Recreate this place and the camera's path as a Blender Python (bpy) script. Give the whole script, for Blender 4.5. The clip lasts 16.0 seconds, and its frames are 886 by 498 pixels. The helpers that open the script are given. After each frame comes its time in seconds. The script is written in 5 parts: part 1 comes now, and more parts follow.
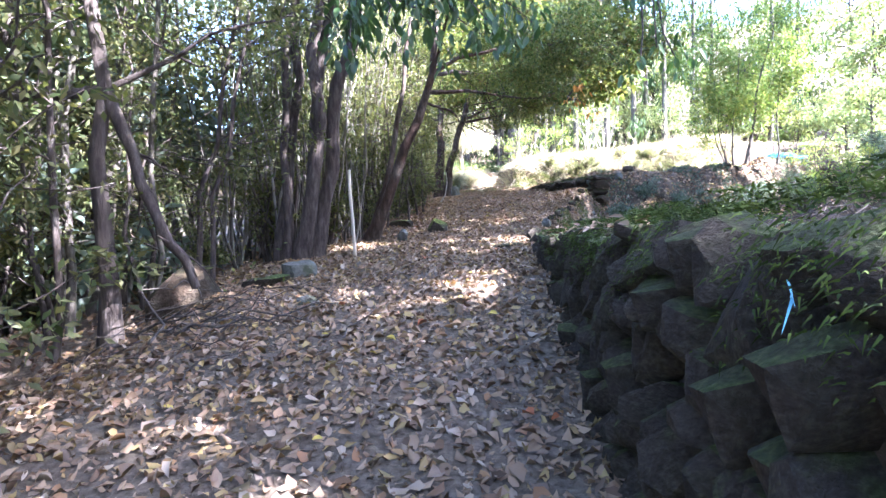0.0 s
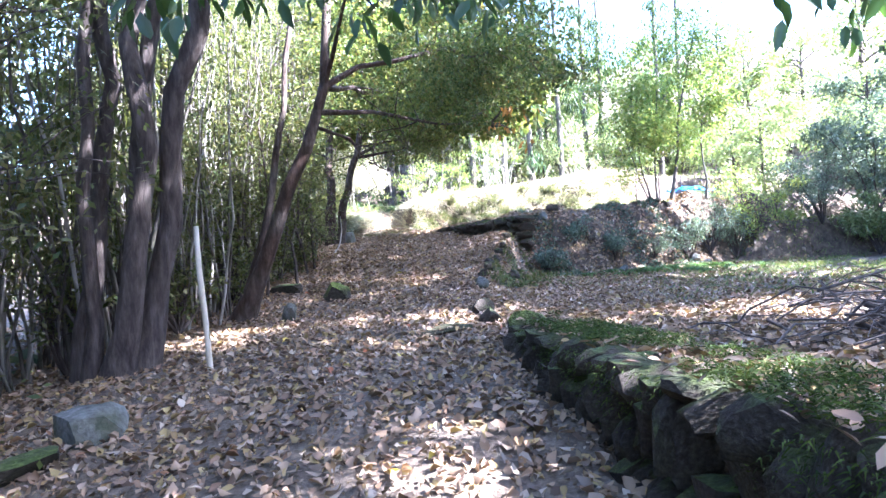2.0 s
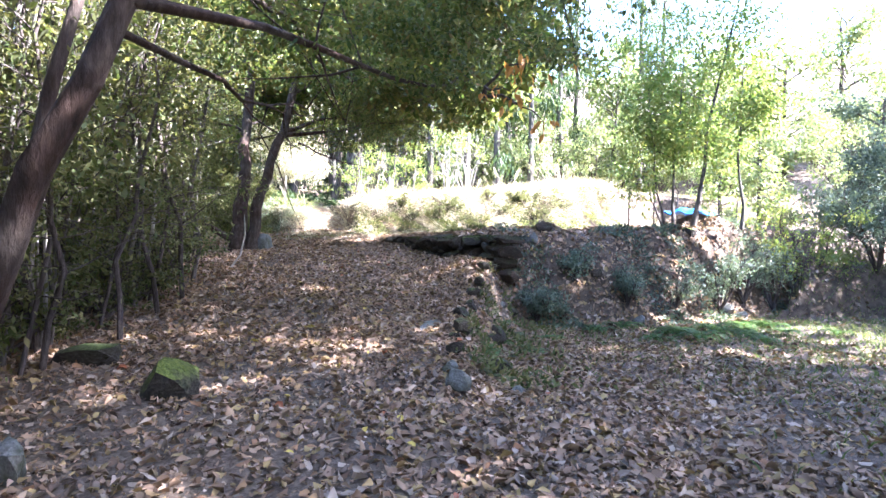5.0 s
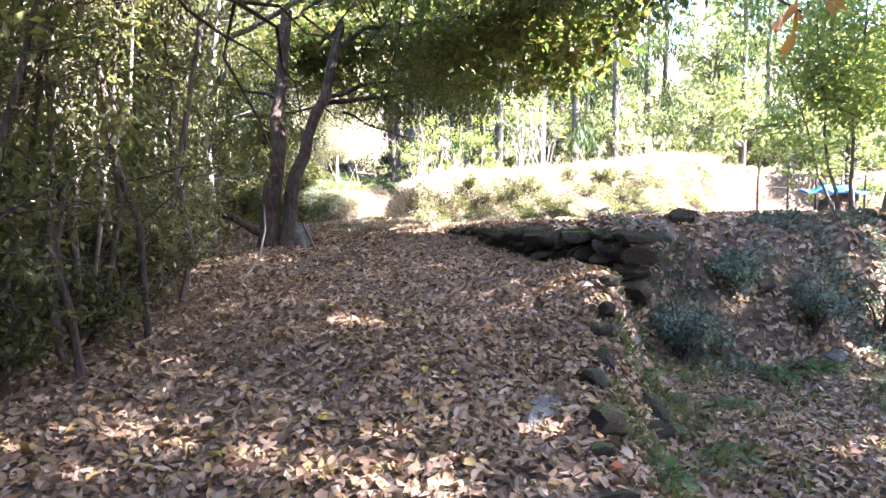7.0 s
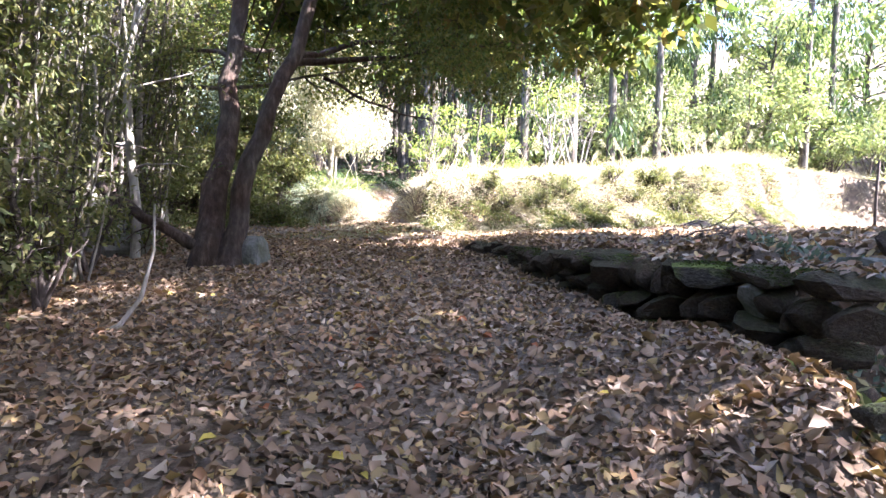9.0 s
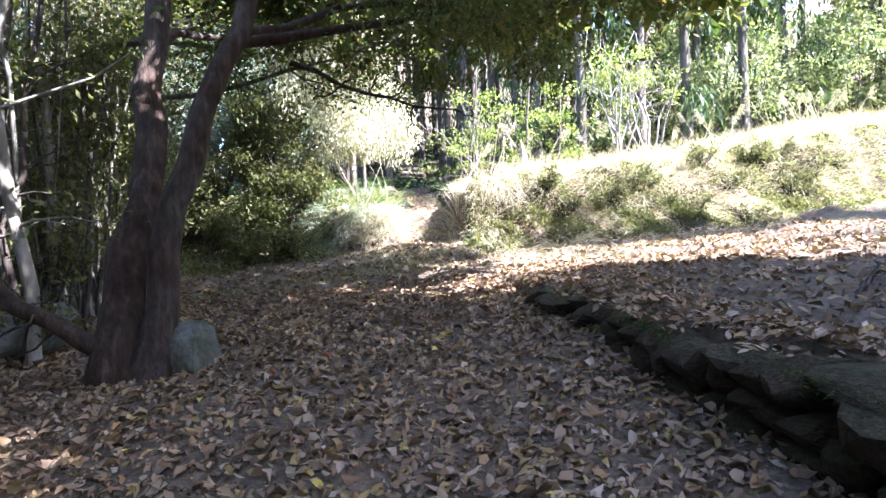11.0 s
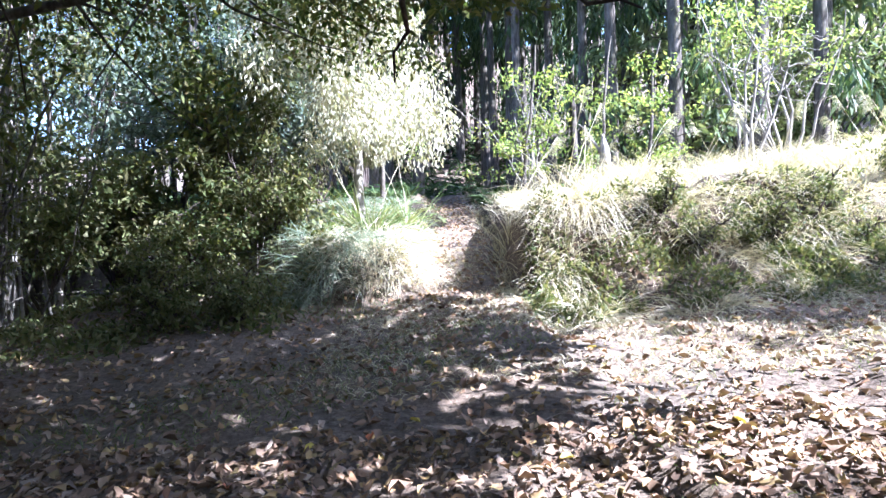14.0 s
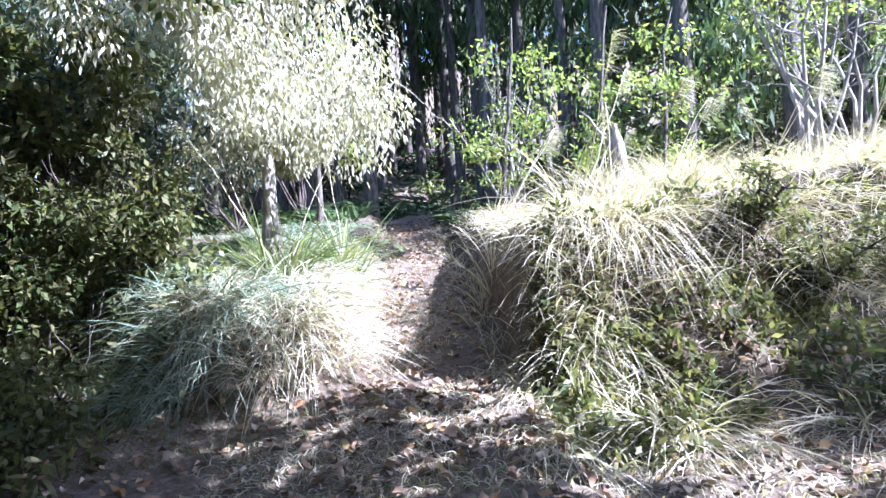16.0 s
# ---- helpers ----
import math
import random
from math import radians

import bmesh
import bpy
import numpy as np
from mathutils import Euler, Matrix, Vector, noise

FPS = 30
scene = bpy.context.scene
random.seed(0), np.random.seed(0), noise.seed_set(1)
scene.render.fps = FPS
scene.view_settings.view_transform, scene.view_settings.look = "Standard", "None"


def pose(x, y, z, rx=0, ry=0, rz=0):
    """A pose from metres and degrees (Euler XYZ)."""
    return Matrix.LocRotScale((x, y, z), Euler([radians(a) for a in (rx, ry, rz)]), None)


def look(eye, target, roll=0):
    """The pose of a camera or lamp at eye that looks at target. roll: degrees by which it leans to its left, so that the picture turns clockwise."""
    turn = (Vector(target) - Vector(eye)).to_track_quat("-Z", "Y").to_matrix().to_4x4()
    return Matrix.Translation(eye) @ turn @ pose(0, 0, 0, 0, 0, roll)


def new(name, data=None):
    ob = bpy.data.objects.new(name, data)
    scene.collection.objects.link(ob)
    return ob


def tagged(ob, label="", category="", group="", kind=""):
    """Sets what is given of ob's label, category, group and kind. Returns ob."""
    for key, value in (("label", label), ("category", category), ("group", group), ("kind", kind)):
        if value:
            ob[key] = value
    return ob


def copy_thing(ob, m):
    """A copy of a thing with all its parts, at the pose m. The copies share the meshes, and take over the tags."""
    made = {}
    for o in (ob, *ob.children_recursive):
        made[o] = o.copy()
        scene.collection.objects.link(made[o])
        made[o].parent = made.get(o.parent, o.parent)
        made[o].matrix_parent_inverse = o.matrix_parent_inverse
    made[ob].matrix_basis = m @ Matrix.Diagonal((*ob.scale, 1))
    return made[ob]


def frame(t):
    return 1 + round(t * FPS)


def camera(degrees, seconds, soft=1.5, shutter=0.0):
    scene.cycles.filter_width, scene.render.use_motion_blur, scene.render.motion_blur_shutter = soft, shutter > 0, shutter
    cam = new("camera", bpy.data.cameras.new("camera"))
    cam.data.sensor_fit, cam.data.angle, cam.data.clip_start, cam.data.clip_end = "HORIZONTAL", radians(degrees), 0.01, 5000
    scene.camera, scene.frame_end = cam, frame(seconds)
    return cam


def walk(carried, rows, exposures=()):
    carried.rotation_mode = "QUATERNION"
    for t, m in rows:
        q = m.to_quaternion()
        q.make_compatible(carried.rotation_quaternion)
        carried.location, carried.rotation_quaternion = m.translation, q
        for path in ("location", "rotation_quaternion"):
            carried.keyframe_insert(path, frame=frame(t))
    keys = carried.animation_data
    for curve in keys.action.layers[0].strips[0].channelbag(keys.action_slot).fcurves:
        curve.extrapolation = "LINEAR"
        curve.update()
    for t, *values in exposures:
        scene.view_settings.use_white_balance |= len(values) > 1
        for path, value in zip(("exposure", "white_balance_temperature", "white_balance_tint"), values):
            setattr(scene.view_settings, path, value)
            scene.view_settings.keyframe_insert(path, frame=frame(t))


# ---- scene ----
cam = camera(72.0, 16.0)
PATH = [
    (0, (-0.000, 0.000, 1.649), (-0.002, 1.998, 1.550), -1.0),
    (0.5, (-0.106, 0.792, 1.736), (-0.102, 2.791, 1.783), -0.9),
    (1, (-0.192, 1.570, 1.817), (-0.202, 3.568, 1.906), -0.5),
    (1.5, (-0.241, 2.327, 1.906), (0.058, 4.304, 1.915), 2.4),
    (2, (-0.199, 3.044, 2.011), (0.168, 5.010, 2.022), -3.2),
    (2.5, (-0.108, 3.642, 2.056), (0.533, 5.536, 1.988), -3.6),
    (3, (0.047, 4.174, 2.260), (1.186, 5.809, 2.092), -1.1),
    (3.5, (0.088, 4.831, 2.391), (1.374, 6.353, 2.214), -0.2),
    (4, (0.288, 5.670, 2.405), (1.449, 7.286, 2.200), 0.5),
    (4.5, (0.514, 6.589, 2.473), (1.231, 8.451, 2.332), 0.9),
    (4.9, (0.579, 7.174, 2.527), (1.157, 9.088, 2.533), 0.1),
    (5, (0.601, 7.318, 2.539), (1.140, 9.244, 2.536), 1.2),
    (5.2, (0.652, 7.610, 2.567), (1.123, 9.553, 2.564), 0.1),
    (7.3, (1.137, 10.820, 2.769), (1.445, 12.794, 2.668), 0.1),
    (7.5, (1.189, 11.157, 2.755), (1.484, 13.131, 2.634), -1.2),
    (7.7, (1.244, 11.503, 2.775), (1.549, 13.478, 2.678), -0.4),
    (8, (1.305, 12.026, 2.809), (1.602, 14.002, 2.722), 1.8),
    (8.2, (1.327, 12.378, 2.837), (1.676, 14.347, 2.781), 3.7),
    (10.3, (2.052, 15.473, 3.296), (2.249, 17.462, 3.225), -1.6),
    (10.5, (2.065, 15.785, 3.395), (2.232, 17.777, 3.330), -0.9),
    (11, (2.119, 16.571, 3.458), (2.240, 18.566, 3.370), -2.8),
    (11.5, (2.112, 17.412, 3.507), (2.136, 19.412, 3.456), 0.1),
    (12, (2.204, 18.208, 3.595), (2.214, 20.207, 3.549), 0.3),
    (12.5, (2.255, 18.942, 3.684), (2.236, 20.940, 3.595), -1.5),
    (13, (2.292, 19.633, 3.761), (2.315, 21.633, 3.718), -0.8),
    (13.5, (2.316, 20.328, 3.844), (2.322, 22.328, 3.836), -3.2),
    (14, (2.343, 21.048, 3.903), (2.335, 23.046, 3.826), -1.9),
    (14.5, (2.432, 21.846, 3.944), (2.526, 23.842, 3.867), -2.2),
    (15, (2.403, 22.587, 4.044), (2.523, 24.582, 3.966), -1.0),
    (15.5, (2.448, 23.372, 4.035), (2.676, 25.359, 4.004), -2.0),
    (16, (2.484, 24.098, 4.036), (2.590, 26.095, 4.021), -4.0),
]
walk(cam, [(t, look(eye, target, roll)) for t, eye, target, roll in PATH],
     exposures=[(0, 4.4, 5250, 24), (1, 4.3, 5150, 24), (2.5, 4.4, 4950, 23), (3.5, 4.4, 4750, 23), (5, 4.2, 5350, 26), (7.3, 4.25, 5750, 28), (8.2, 4.2, 5750, 28), (10.3, 3.5, 5450, 23), (12, 3.6, 5250, 23), (13, 3.45, 5100, 23), (14.5, 3.1, 4900, 24), (16, 2.85, 4800, 26)])

# ---- sky and sun ----
SUN_AZ, SUN_EL = 114.0, 41.0      # azimuth from +y towards +x
world = bpy.data.worlds.new("sky")
scene.world = world
world.use_nodes = True
wn = world.node_tree.nodes
sky = wn.new("ShaderNodeTexSky")
sky.sky_type = 'NISHITA'
sky.sun_disc = False
sky.sun_elevation = radians(SUN_EL)
sky.sun_rotation = radians(SUN_AZ)
sky.air_density, sky.dust_density, sky.ozone_density = 1.0, 1.5, 1.0
wn["Background"].inputs[1].default_value = 0.09
world.node_tree.links.new(sky.outputs[0], wn["Background"].inputs[0])
sun = new("sun", bpy.data.lights.new("sun", 'SUN'))
sun.data.energy, sun.data.angle, sun.data.color = 5.0, radians(0.55), (1.0, 0.93, 0.82)
sd = Vector((math.sin(radians(SUN_AZ)) * math.cos(radians(SUN_EL)), math.cos(radians(SUN_AZ)) * math.cos(radians(SUN_EL)), math.sin(radians(SUN_EL))))
sun.matrix_world = look(sd * 60, (0, 0, 0))

# ---- materials ----
def nodes_of(name):
    m = bpy.data.materials.new(name)
    m.use_nodes = True
    nt = m.node_tree
    return m, nt, nt.nodes["Principled BSDF"], nt.nodes["Material Output"]

def ramp(nt, fac, cols, lo=0.0, hi=1.0):
    r = nt.nodes.new("ShaderNodeValToRGB")
    e = r.color_ramp.elements
    for i, c in enumerate(cols):
        p = lo + (hi - lo) * i / max(1, len(cols) - 1)
        el = e[i] if i < 2 else e.new(p)
        el.position, el.color = p, (*c, 1)
    nt.links.new(fac, r.inputs[0])
    return r.outputs[0]

def noise_of(nt, scale, detail=5, rough=0.6, stretch=None, distort=0.0):
    tc = nt.nodes.new("ShaderNodeTexCoord")
    n = nt.nodes.new("ShaderNodeTexNoise")
    n.inputs["Scale"].default_value, n.inputs["Detail"].default_value, n.inputs["Roughness"].default_value = scale, detail, rough
    n.inputs["Distortion"].default_value = distort
    src = tc.outputs["Object"]
    if stretch:
        mp = nt.nodes.new("ShaderNodeMapping")
        mp.inputs["Scale"].default_value = stretch
        nt.links.new(src, mp.inputs[0])
        src = mp.outputs[0]
    nt.links.new(src, n.inputs["Vector"])
    return n.outputs["Fac"]

def mixc(nt, fac, a, b, mode='MIX'):
    m = nt.nodes.new("ShaderNodeMix")
    m.data_type, m.blend_type = 'RGBA', mode
    for sock, v in ((0, fac), (6, a), (7, b)):
        if isinstance(v, (int, float)):
            m.inputs[sock].default_value = v
        elif isinstance(v, tuple):
            m.inputs[sock].default_value = (*v, 1)
        else:
            nt.links.new(v, m.inputs[sock])
    return m.outputs[2]

def bump_of(nt, bsdf, height, strength, dist):
    b = nt.nodes.new("ShaderNodeBump")
    b.inputs["Strength"].default_value, b.inputs["Distance"].default_value = strength, dist
    nt.links.new(height, b.inputs["Height"])
    nt.links.new(b.outputs[0], bsdf.inputs["Normal"])

def rough_mat(name, cols, scale, fine, rough=0.9, bump=0.5, dist=0.02, stretch=None, second=None, moss=None, lo=0.72):
    """Two scales of noise; second: colours of larger stains; moss: colour that lies on upward faces in patches."""
    m, nt, b, o = nodes_of(name)
    n1 = noise_of(nt, fine, 6, 0.65, stretch)
    n2 = noise_of(nt, scale, 4, 0.6)
    c = ramp(nt, n1, cols, 0.3, 0.7)
    if second:
        c = mixc(nt, ramp(nt, n2, [(0, 0, 0), (1, 1, 1)], 0.42, 0.62), c, ramp(nt, n1, second, 0.3, 0.7))
    if moss:
        g = nt.nodes.new("ShaderNodeNewGeometry")
        sp = nt.nodes.new("ShaderNodeSeparateXYZ")
        nt.links.new(g.outputs["Normal"], sp.inputs[0])
        ad = nt.nodes.new("ShaderNodeMath")
        ad.operation = 'MULTIPLY_ADD'
        nt.links.new(n2, ad.inputs[0])
        ad.inputs[1].default_value = 0.9
        half = nt.nodes.new("ShaderNodeMath")
        half.operation = 'MULTIPLY'
        nt.links.new(sp.outputs[2], half.inputs[0])
        half.inputs[1].default_value = 0.5
        nt.links.new(half.outputs[0], ad.inputs[2])
        c = mixc(nt, ramp(nt, ad.outputs[0], [(0, 0, 0), (1, 1, 1)], lo, lo + 0.34), c, ramp(nt, n1, moss, 0.3, 0.7))
    nt.links.new(c, b.inputs["Base Color"])
    b.inputs["Roughness"].default_value = rough
    b.inputs["Specular IOR Level"].default_value = 0.25
    bump_of(nt, b, n1, bump, dist)
    return m

def leaf_mat(name, cols, through_light=0.45, rough=0.5, gloss=0.04):
    """A thin leaf: each leaf its own tint, light shining through."""
    m, nt, b, o = nodes_of(name)
    g = nt.nodes.new("ShaderNodeNewGeometry")
    c = ramp(nt, g.outputs["Random Per Island"], cols)
    n = noise_of(nt, 1.1, 3)
    c = mixc(nt, 0.55, c, ramp(nt, n, [(0.35, 0.35, 0.35), (1, 1, 1)], 0.3, 0.7), 'MULTIPLY')
    nt.links.new(c, b.inputs["Base Color"])
    b.inputs["Roughness"].default_value = rough
    b.inputs["Specular IOR Level"].default_value = gloss * 6
    t = nt.nodes.new("ShaderNodeBsdfTranslucent")
    nt.links.new(mixc(nt, 1.0, c, (1.0, 1.0, 0.55), 'MULTIPLY'), t.inputs[0])
    mx = nt.nodes.new("ShaderNodeMixShader")
    mx.inputs[0].default_value = through_light
    nt.links.new(b.outputs[0], mx.inputs[1])
    nt.links.new(t.outputs[0], mx.inputs[2])
    nt.links.new(mx.outputs[0], o.inputs[0])
    return m

M_SOIL = rough_mat("leafy_soil", [(0.06, 0.045, 0.032), (0.135, 0.102, 0.072), (0.23, 0.18, 0.13)], 0.7, 22, 0.95, 0.9, 0.03,
                   second=[(0.05, 0.04, 0.028), (0.11, 0.088, 0.066), (0.17, 0.145, 0.11)])
def bare_steep(m, cols):
    nt = m.node_tree
    b = nt.nodes["Principled BSDF"]
    old = b.inputs["Base Color"].links[0].from_socket
    g = nt.nodes.new("ShaderNodeNewGeometry")
    sp = nt.nodes.new("ShaderNodeSeparateXYZ")
    nt.links.new(g.outputs["True Normal"], sp.inputs[0])
    f = ramp(nt, sp.outputs[2], [(1, 1, 1), (0, 0, 0)], 0.72, 0.93)
    nt.links.new(mixc(nt, f, old, ramp(nt, noise_of(nt, 7, 6), cols, 0.3, 0.7)), b.inputs["Base Color"])

bare_steep(M_SOIL, [(0.035, 0.026, 0.018), (0.09, 0.066, 0.045), (0.15, 0.12, 0.08)])
M_EARTH = rough_mat("dark_bank_earth", [(0.03, 0.022, 0.016), (0.08, 0.058, 0.04), (0.13, 0.10, 0.07)], 1.2, 9, 0.95, 1.0, 0.08)
M_STONE = rough_mat("field_stone", [(0.018, 0.014, 0.010), (0.040, 0.032, 0.024), (0.08, 0.066, 0.052)], 1.6, 14, 0.9, 0.8, 0.03,
                    second=[(0.018, 0.016, 0.010), (0.042, 0.036, 0.022), (0.072, 0.064, 0.04)], moss=[(0.026, 0.036, 0.010), (0.06, 0.083, 0.020), (0.12, 0.155, 0.042)])
M_MOSSY = rough_mat("mossy_stone", [(0.026, 0.022, 0.016), (0.058, 0.05, 0.038), (0.11, 0.095, 0.075)], 1.6, 14, 0.95, 1.0, 0.04, moss=[(0.04, 0.055, 0.012), (0.11, 0.14, 0.025), (0.21, 0.24, 0.05)], lo=0.52)
M_STONE_BROWN = rough_mat("earth_stained_stone", [(0.026, 0.017, 0.010), (0.054, 0.037, 0.024), (0.10, 0.072, 0.047)], 1.6, 14, 0.92, 0.9, 0.04,
                          second=[(0.02, 0.016, 0.011), (0.045, 0.036, 0.024), (0.08, 0.066, 0.045)], moss=[(0.022, 0.024, 0.010), (0.045, 0.046, 0.018), (0.075, 0.08, 0.03)])
M_PALE = rough_mat("pale_stone", [(0.075, 0.075, 0.066), (0.14, 0.14, 0.128), (0.22, 0.22, 0.205)], 1.6, 12, 0.9, 0.6, 0.02,
                   second=[(0.04, 0.045, 0.026), (0.075, 0.08, 0.05), (0.115, 0.115, 0.085)])
M_BARK = rough_mat("grey_bark", [(0.03, 0.025, 0.021), (0.10, 0.085, 0.072), (0.19, 0.17, 0.148)], 1.1, 16, 0.92, 1.0, 0.03, (1, 1, 0.22),
                   second=[(0.03, 0.027, 0.018), (0.07, 0.067, 0.048), (0.12, 0.115, 0.088)])
M_BARK_RED = rough_mat("reddish_bark", [(0.016, 0.010, 0.007), (0.046, 0.028, 0.020), (0.095, 0.062, 0.045)], 1.6, 14, 0.92, 1.0, 0.035, (1, 1, 0.3),
                       second=[(0.024, 0.019, 0.015), (0.06, 0.048, 0.038), (0.12, 0.10, 0.082)])
M_BARK_DARK = rough_mat("dark_bark", [(0.025, 0.02, 0.018), (0.07, 0.055, 0.047), (0.13, 0.11, 0.095)], 1.1, 16, 0.92, 1.0, 0.03, (1, 1, 0.25))
M_BARK_PALE = rough_mat("pale_bark", [(0.17, 0.154, 0.128), (0.30, 0.276, 0.237), (0.45, 0.42, 0.375)], 1.3, 14, 0.9, 0.8, 0.02, (1, 1, 0.25),
                        second=[(0.09, 0.084, 0.06), (0.17, 0.157, 0.125)])
M_STAKE = rough_mat("weathered_stake", [(0.42, 0.36, 0.27), (0.55, 0.48, 0.37), (0.65, 0.58, 0.46)], 1.5, 12, 0.85, 0.5, 0.01, (1, 1, 0.12))
M_TWIG = rough_mat("dead_wood", [(0.03, 0.024, 0.020), (0.072, 0.06, 0.052), (0.15, 0.13, 0.118)], 1.5, 20, 0.9, 0.7, 0.01)
M_TARP, _nt, _b, _o = nodes_of("blue_sheet")
_b.inputs["Base Color"].default_value = (0.02, 0.22, 0.62, 1)
_b.inputs["Roughness"].default_value = 0.45
M_RIBBON, _nt, _b, _o = nodes_of("pale_blue_tape")
_b.inputs["Base Color"].default_value = (0.16, 0.46, 0.62, 1)
_b.inputs["Roughness"].default_value = 0.5
M_LITTER = leaf_mat("fallen_leaves", [(0.14, 0.085, 0.052), (0.30, 0.20, 0.13), (0.44, 0.31, 0.20), (0.23, 0.135, 0.075), (0.54, 0.43, 0.32), (0.17, 0.12, 0.085), (0.40, 0.27, 0.165), (0.10, 0.065, 0.042), (0.46, 0.34, 0.14), (0.32, 0.17, 0.09)], 0.1, 0.75, 0.05)
M_YELLOWLEAF = leaf_mat("yellow_fallen_leaves", [(0.55, 0.42, 0.06), (0.66, 0.52, 0.10), (0.50, 0.34, 0.07)], 0.15, 0.6, 0.06)
M_REDLEAF = leaf_mat("rusty_fallen_leaves", [(0.38, 0.11, 0.05), (0.48, 0.18, 0.07)], 0.15, 0.6, 0.06)
M_THICKET = leaf_mat("thicket_leaves", [(0.06, 0.085, 0.03), (0.12, 0.15, 0.055), (0.19, 0.21, 0.085), (0.25, 0.235, 0.11), (0.11, 0.12, 0.06)], 0.5)
M_CANOPY = leaf_mat("canopy_leaves", [(0.045, 0.08, 0.024), (0.09, 0.135, 0.038), (0.16, 0.195, 0.06), (0.25, 0.25, 0.08), (0.07, 0.11, 0.035), (0.20, 0.15, 0.06)], 0.5)
M_BIGLEAF = leaf_mat("broad_dark_leaves", [(0.035, 0.08, 0.03), (0.06, 0.12, 0.035), (0.09, 0.17, 0.04)], 0.4, 0.35, 0.1)
M_LIME = leaf_mat("light_green_leaves", [(0.17, 0.27, 0.07), (0.26, 0.36, 0.10), (0.36, 0.43, 0.14), (0.44, 0.42, 0.14)], 0.55)
# bluish haze of distant shaded foliage is mixed into this leaf colour
M_BLUEGREEN = leaf_mat("evergreen_leaves_tinted_hazy", [(0.09, 0.13, 0.105), (0.16, 0.21, 0.165), (0.25, 0.30, 0.225)], 0.4)
M_CEDAR = leaf_mat("cedar_sprays", [(0.03, 0.06, 0.025), (0.06, 0.10, 0.04), (0.11, 0.16, 0.055)], 0.35)
# lighter leaf colour that carries the sunlight of the far trees
M_SUNNY = leaf_mat("leaves_tinted_sunlit", [(0.17, 0.25, 0.10), (0.27, 0.34, 0.15), (0.38, 0.43, 0.21), (0.34, 0.35, 0.21)], 0.45)
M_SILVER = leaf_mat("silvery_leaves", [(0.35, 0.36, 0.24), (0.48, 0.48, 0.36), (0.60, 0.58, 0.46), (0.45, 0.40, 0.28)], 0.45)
M_STRAW = leaf_mat("dry_grass", [(0.44, 0.39, 0.27), (0.60, 0.54, 0.40), (0.74, 0.69, 0.55), (0.46, 0.43, 0.28)], 0.4, 0.6)
M_GREENGRASS = leaf_mat("green_grass", [(0.09, 0.14, 0.045), (0.15, 0.21, 0.07), (0.24, 0.28, 0.11), (0.30, 0.29, 0.14)], 0.45, 0.55)
M_BLUEGRASS = leaf_mat("grey_green_grass", [(0.14, 0.20, 0.14), (0.22, 0.28, 0.20), (0.34, 0.36, 0.26)], 0.4, 0.45)
M_FERN = leaf_mat("fern_green", [(0.05, 0.10, 0.03), (0.085, 0.15, 0.045), (0.14, 0.21, 0.065)], 0.5)
M_MOSS = leaf_mat("moss_blades", [(0.025, 0.04, 0.010), (0.055, 0.085, 0.016), (0.12, 0.16, 0.035)], 0.35, 0.8)
M_ORANGE = leaf_mat("orange_leaves", [(0.50, 0.20, 0.06), (0.60, 0.28, 0.09), (0.55, 0.36, 0.12)], 0.55)

# ---- mesh tools ----
rng = np.random.default_rng(7)

def mesh_of(name, verts, faces, mat, smooth=False):
    """faces: an (n, k) array, or a list of such arrays."""
    me = bpy.data.meshes.new(name)
    verts = np.asarray(verts, float)
    arrs = [np.asarray(a, int) for a in (faces if isinstance(faces, list) else [faces]) if len(a)]
    me.vertices.add(len(verts))
    me.vertices.foreach_set("co", verts.ravel())
    loops = np.concatenate([a.ravel() for a in arrs])
    sizes = np.concatenate([np.full(len(a), a.shape[1]) for a in arrs])
    me.loops.add(len(loops))
    me.loops.foreach_set("vertex_index", loops)
    me.polygons.add(len(sizes))
    me.polygons.foreach_set("loop_start", np.concatenate([[0], np.cumsum(sizes)[:-1]]))
    me.polygons.foreach_set("loop_total", sizes)
    if smooth:
        me.polygons.foreach_set("use_smooth", np.ones(len(sizes), bool))
    me.update(calc_edges=True)
    me.materials.append(mat)
    return me

def part(name, me, parent, label=""):
    ob = new(name, me)
    ob.parent = parent
    if label:
        ob["label"] = label
    return ob

def thing(name, label, category, at=(0, 0, 0), group="", kind=""):
    ob = new(name)
    ob.empty_display_size = 0.1
    ob.location = at
    return tagged(ob, label, category, group, kind)

def unit(v):
    return v / np.maximum(np.linalg.norm(v, axis=-1, keepdims=True), 1e-9)

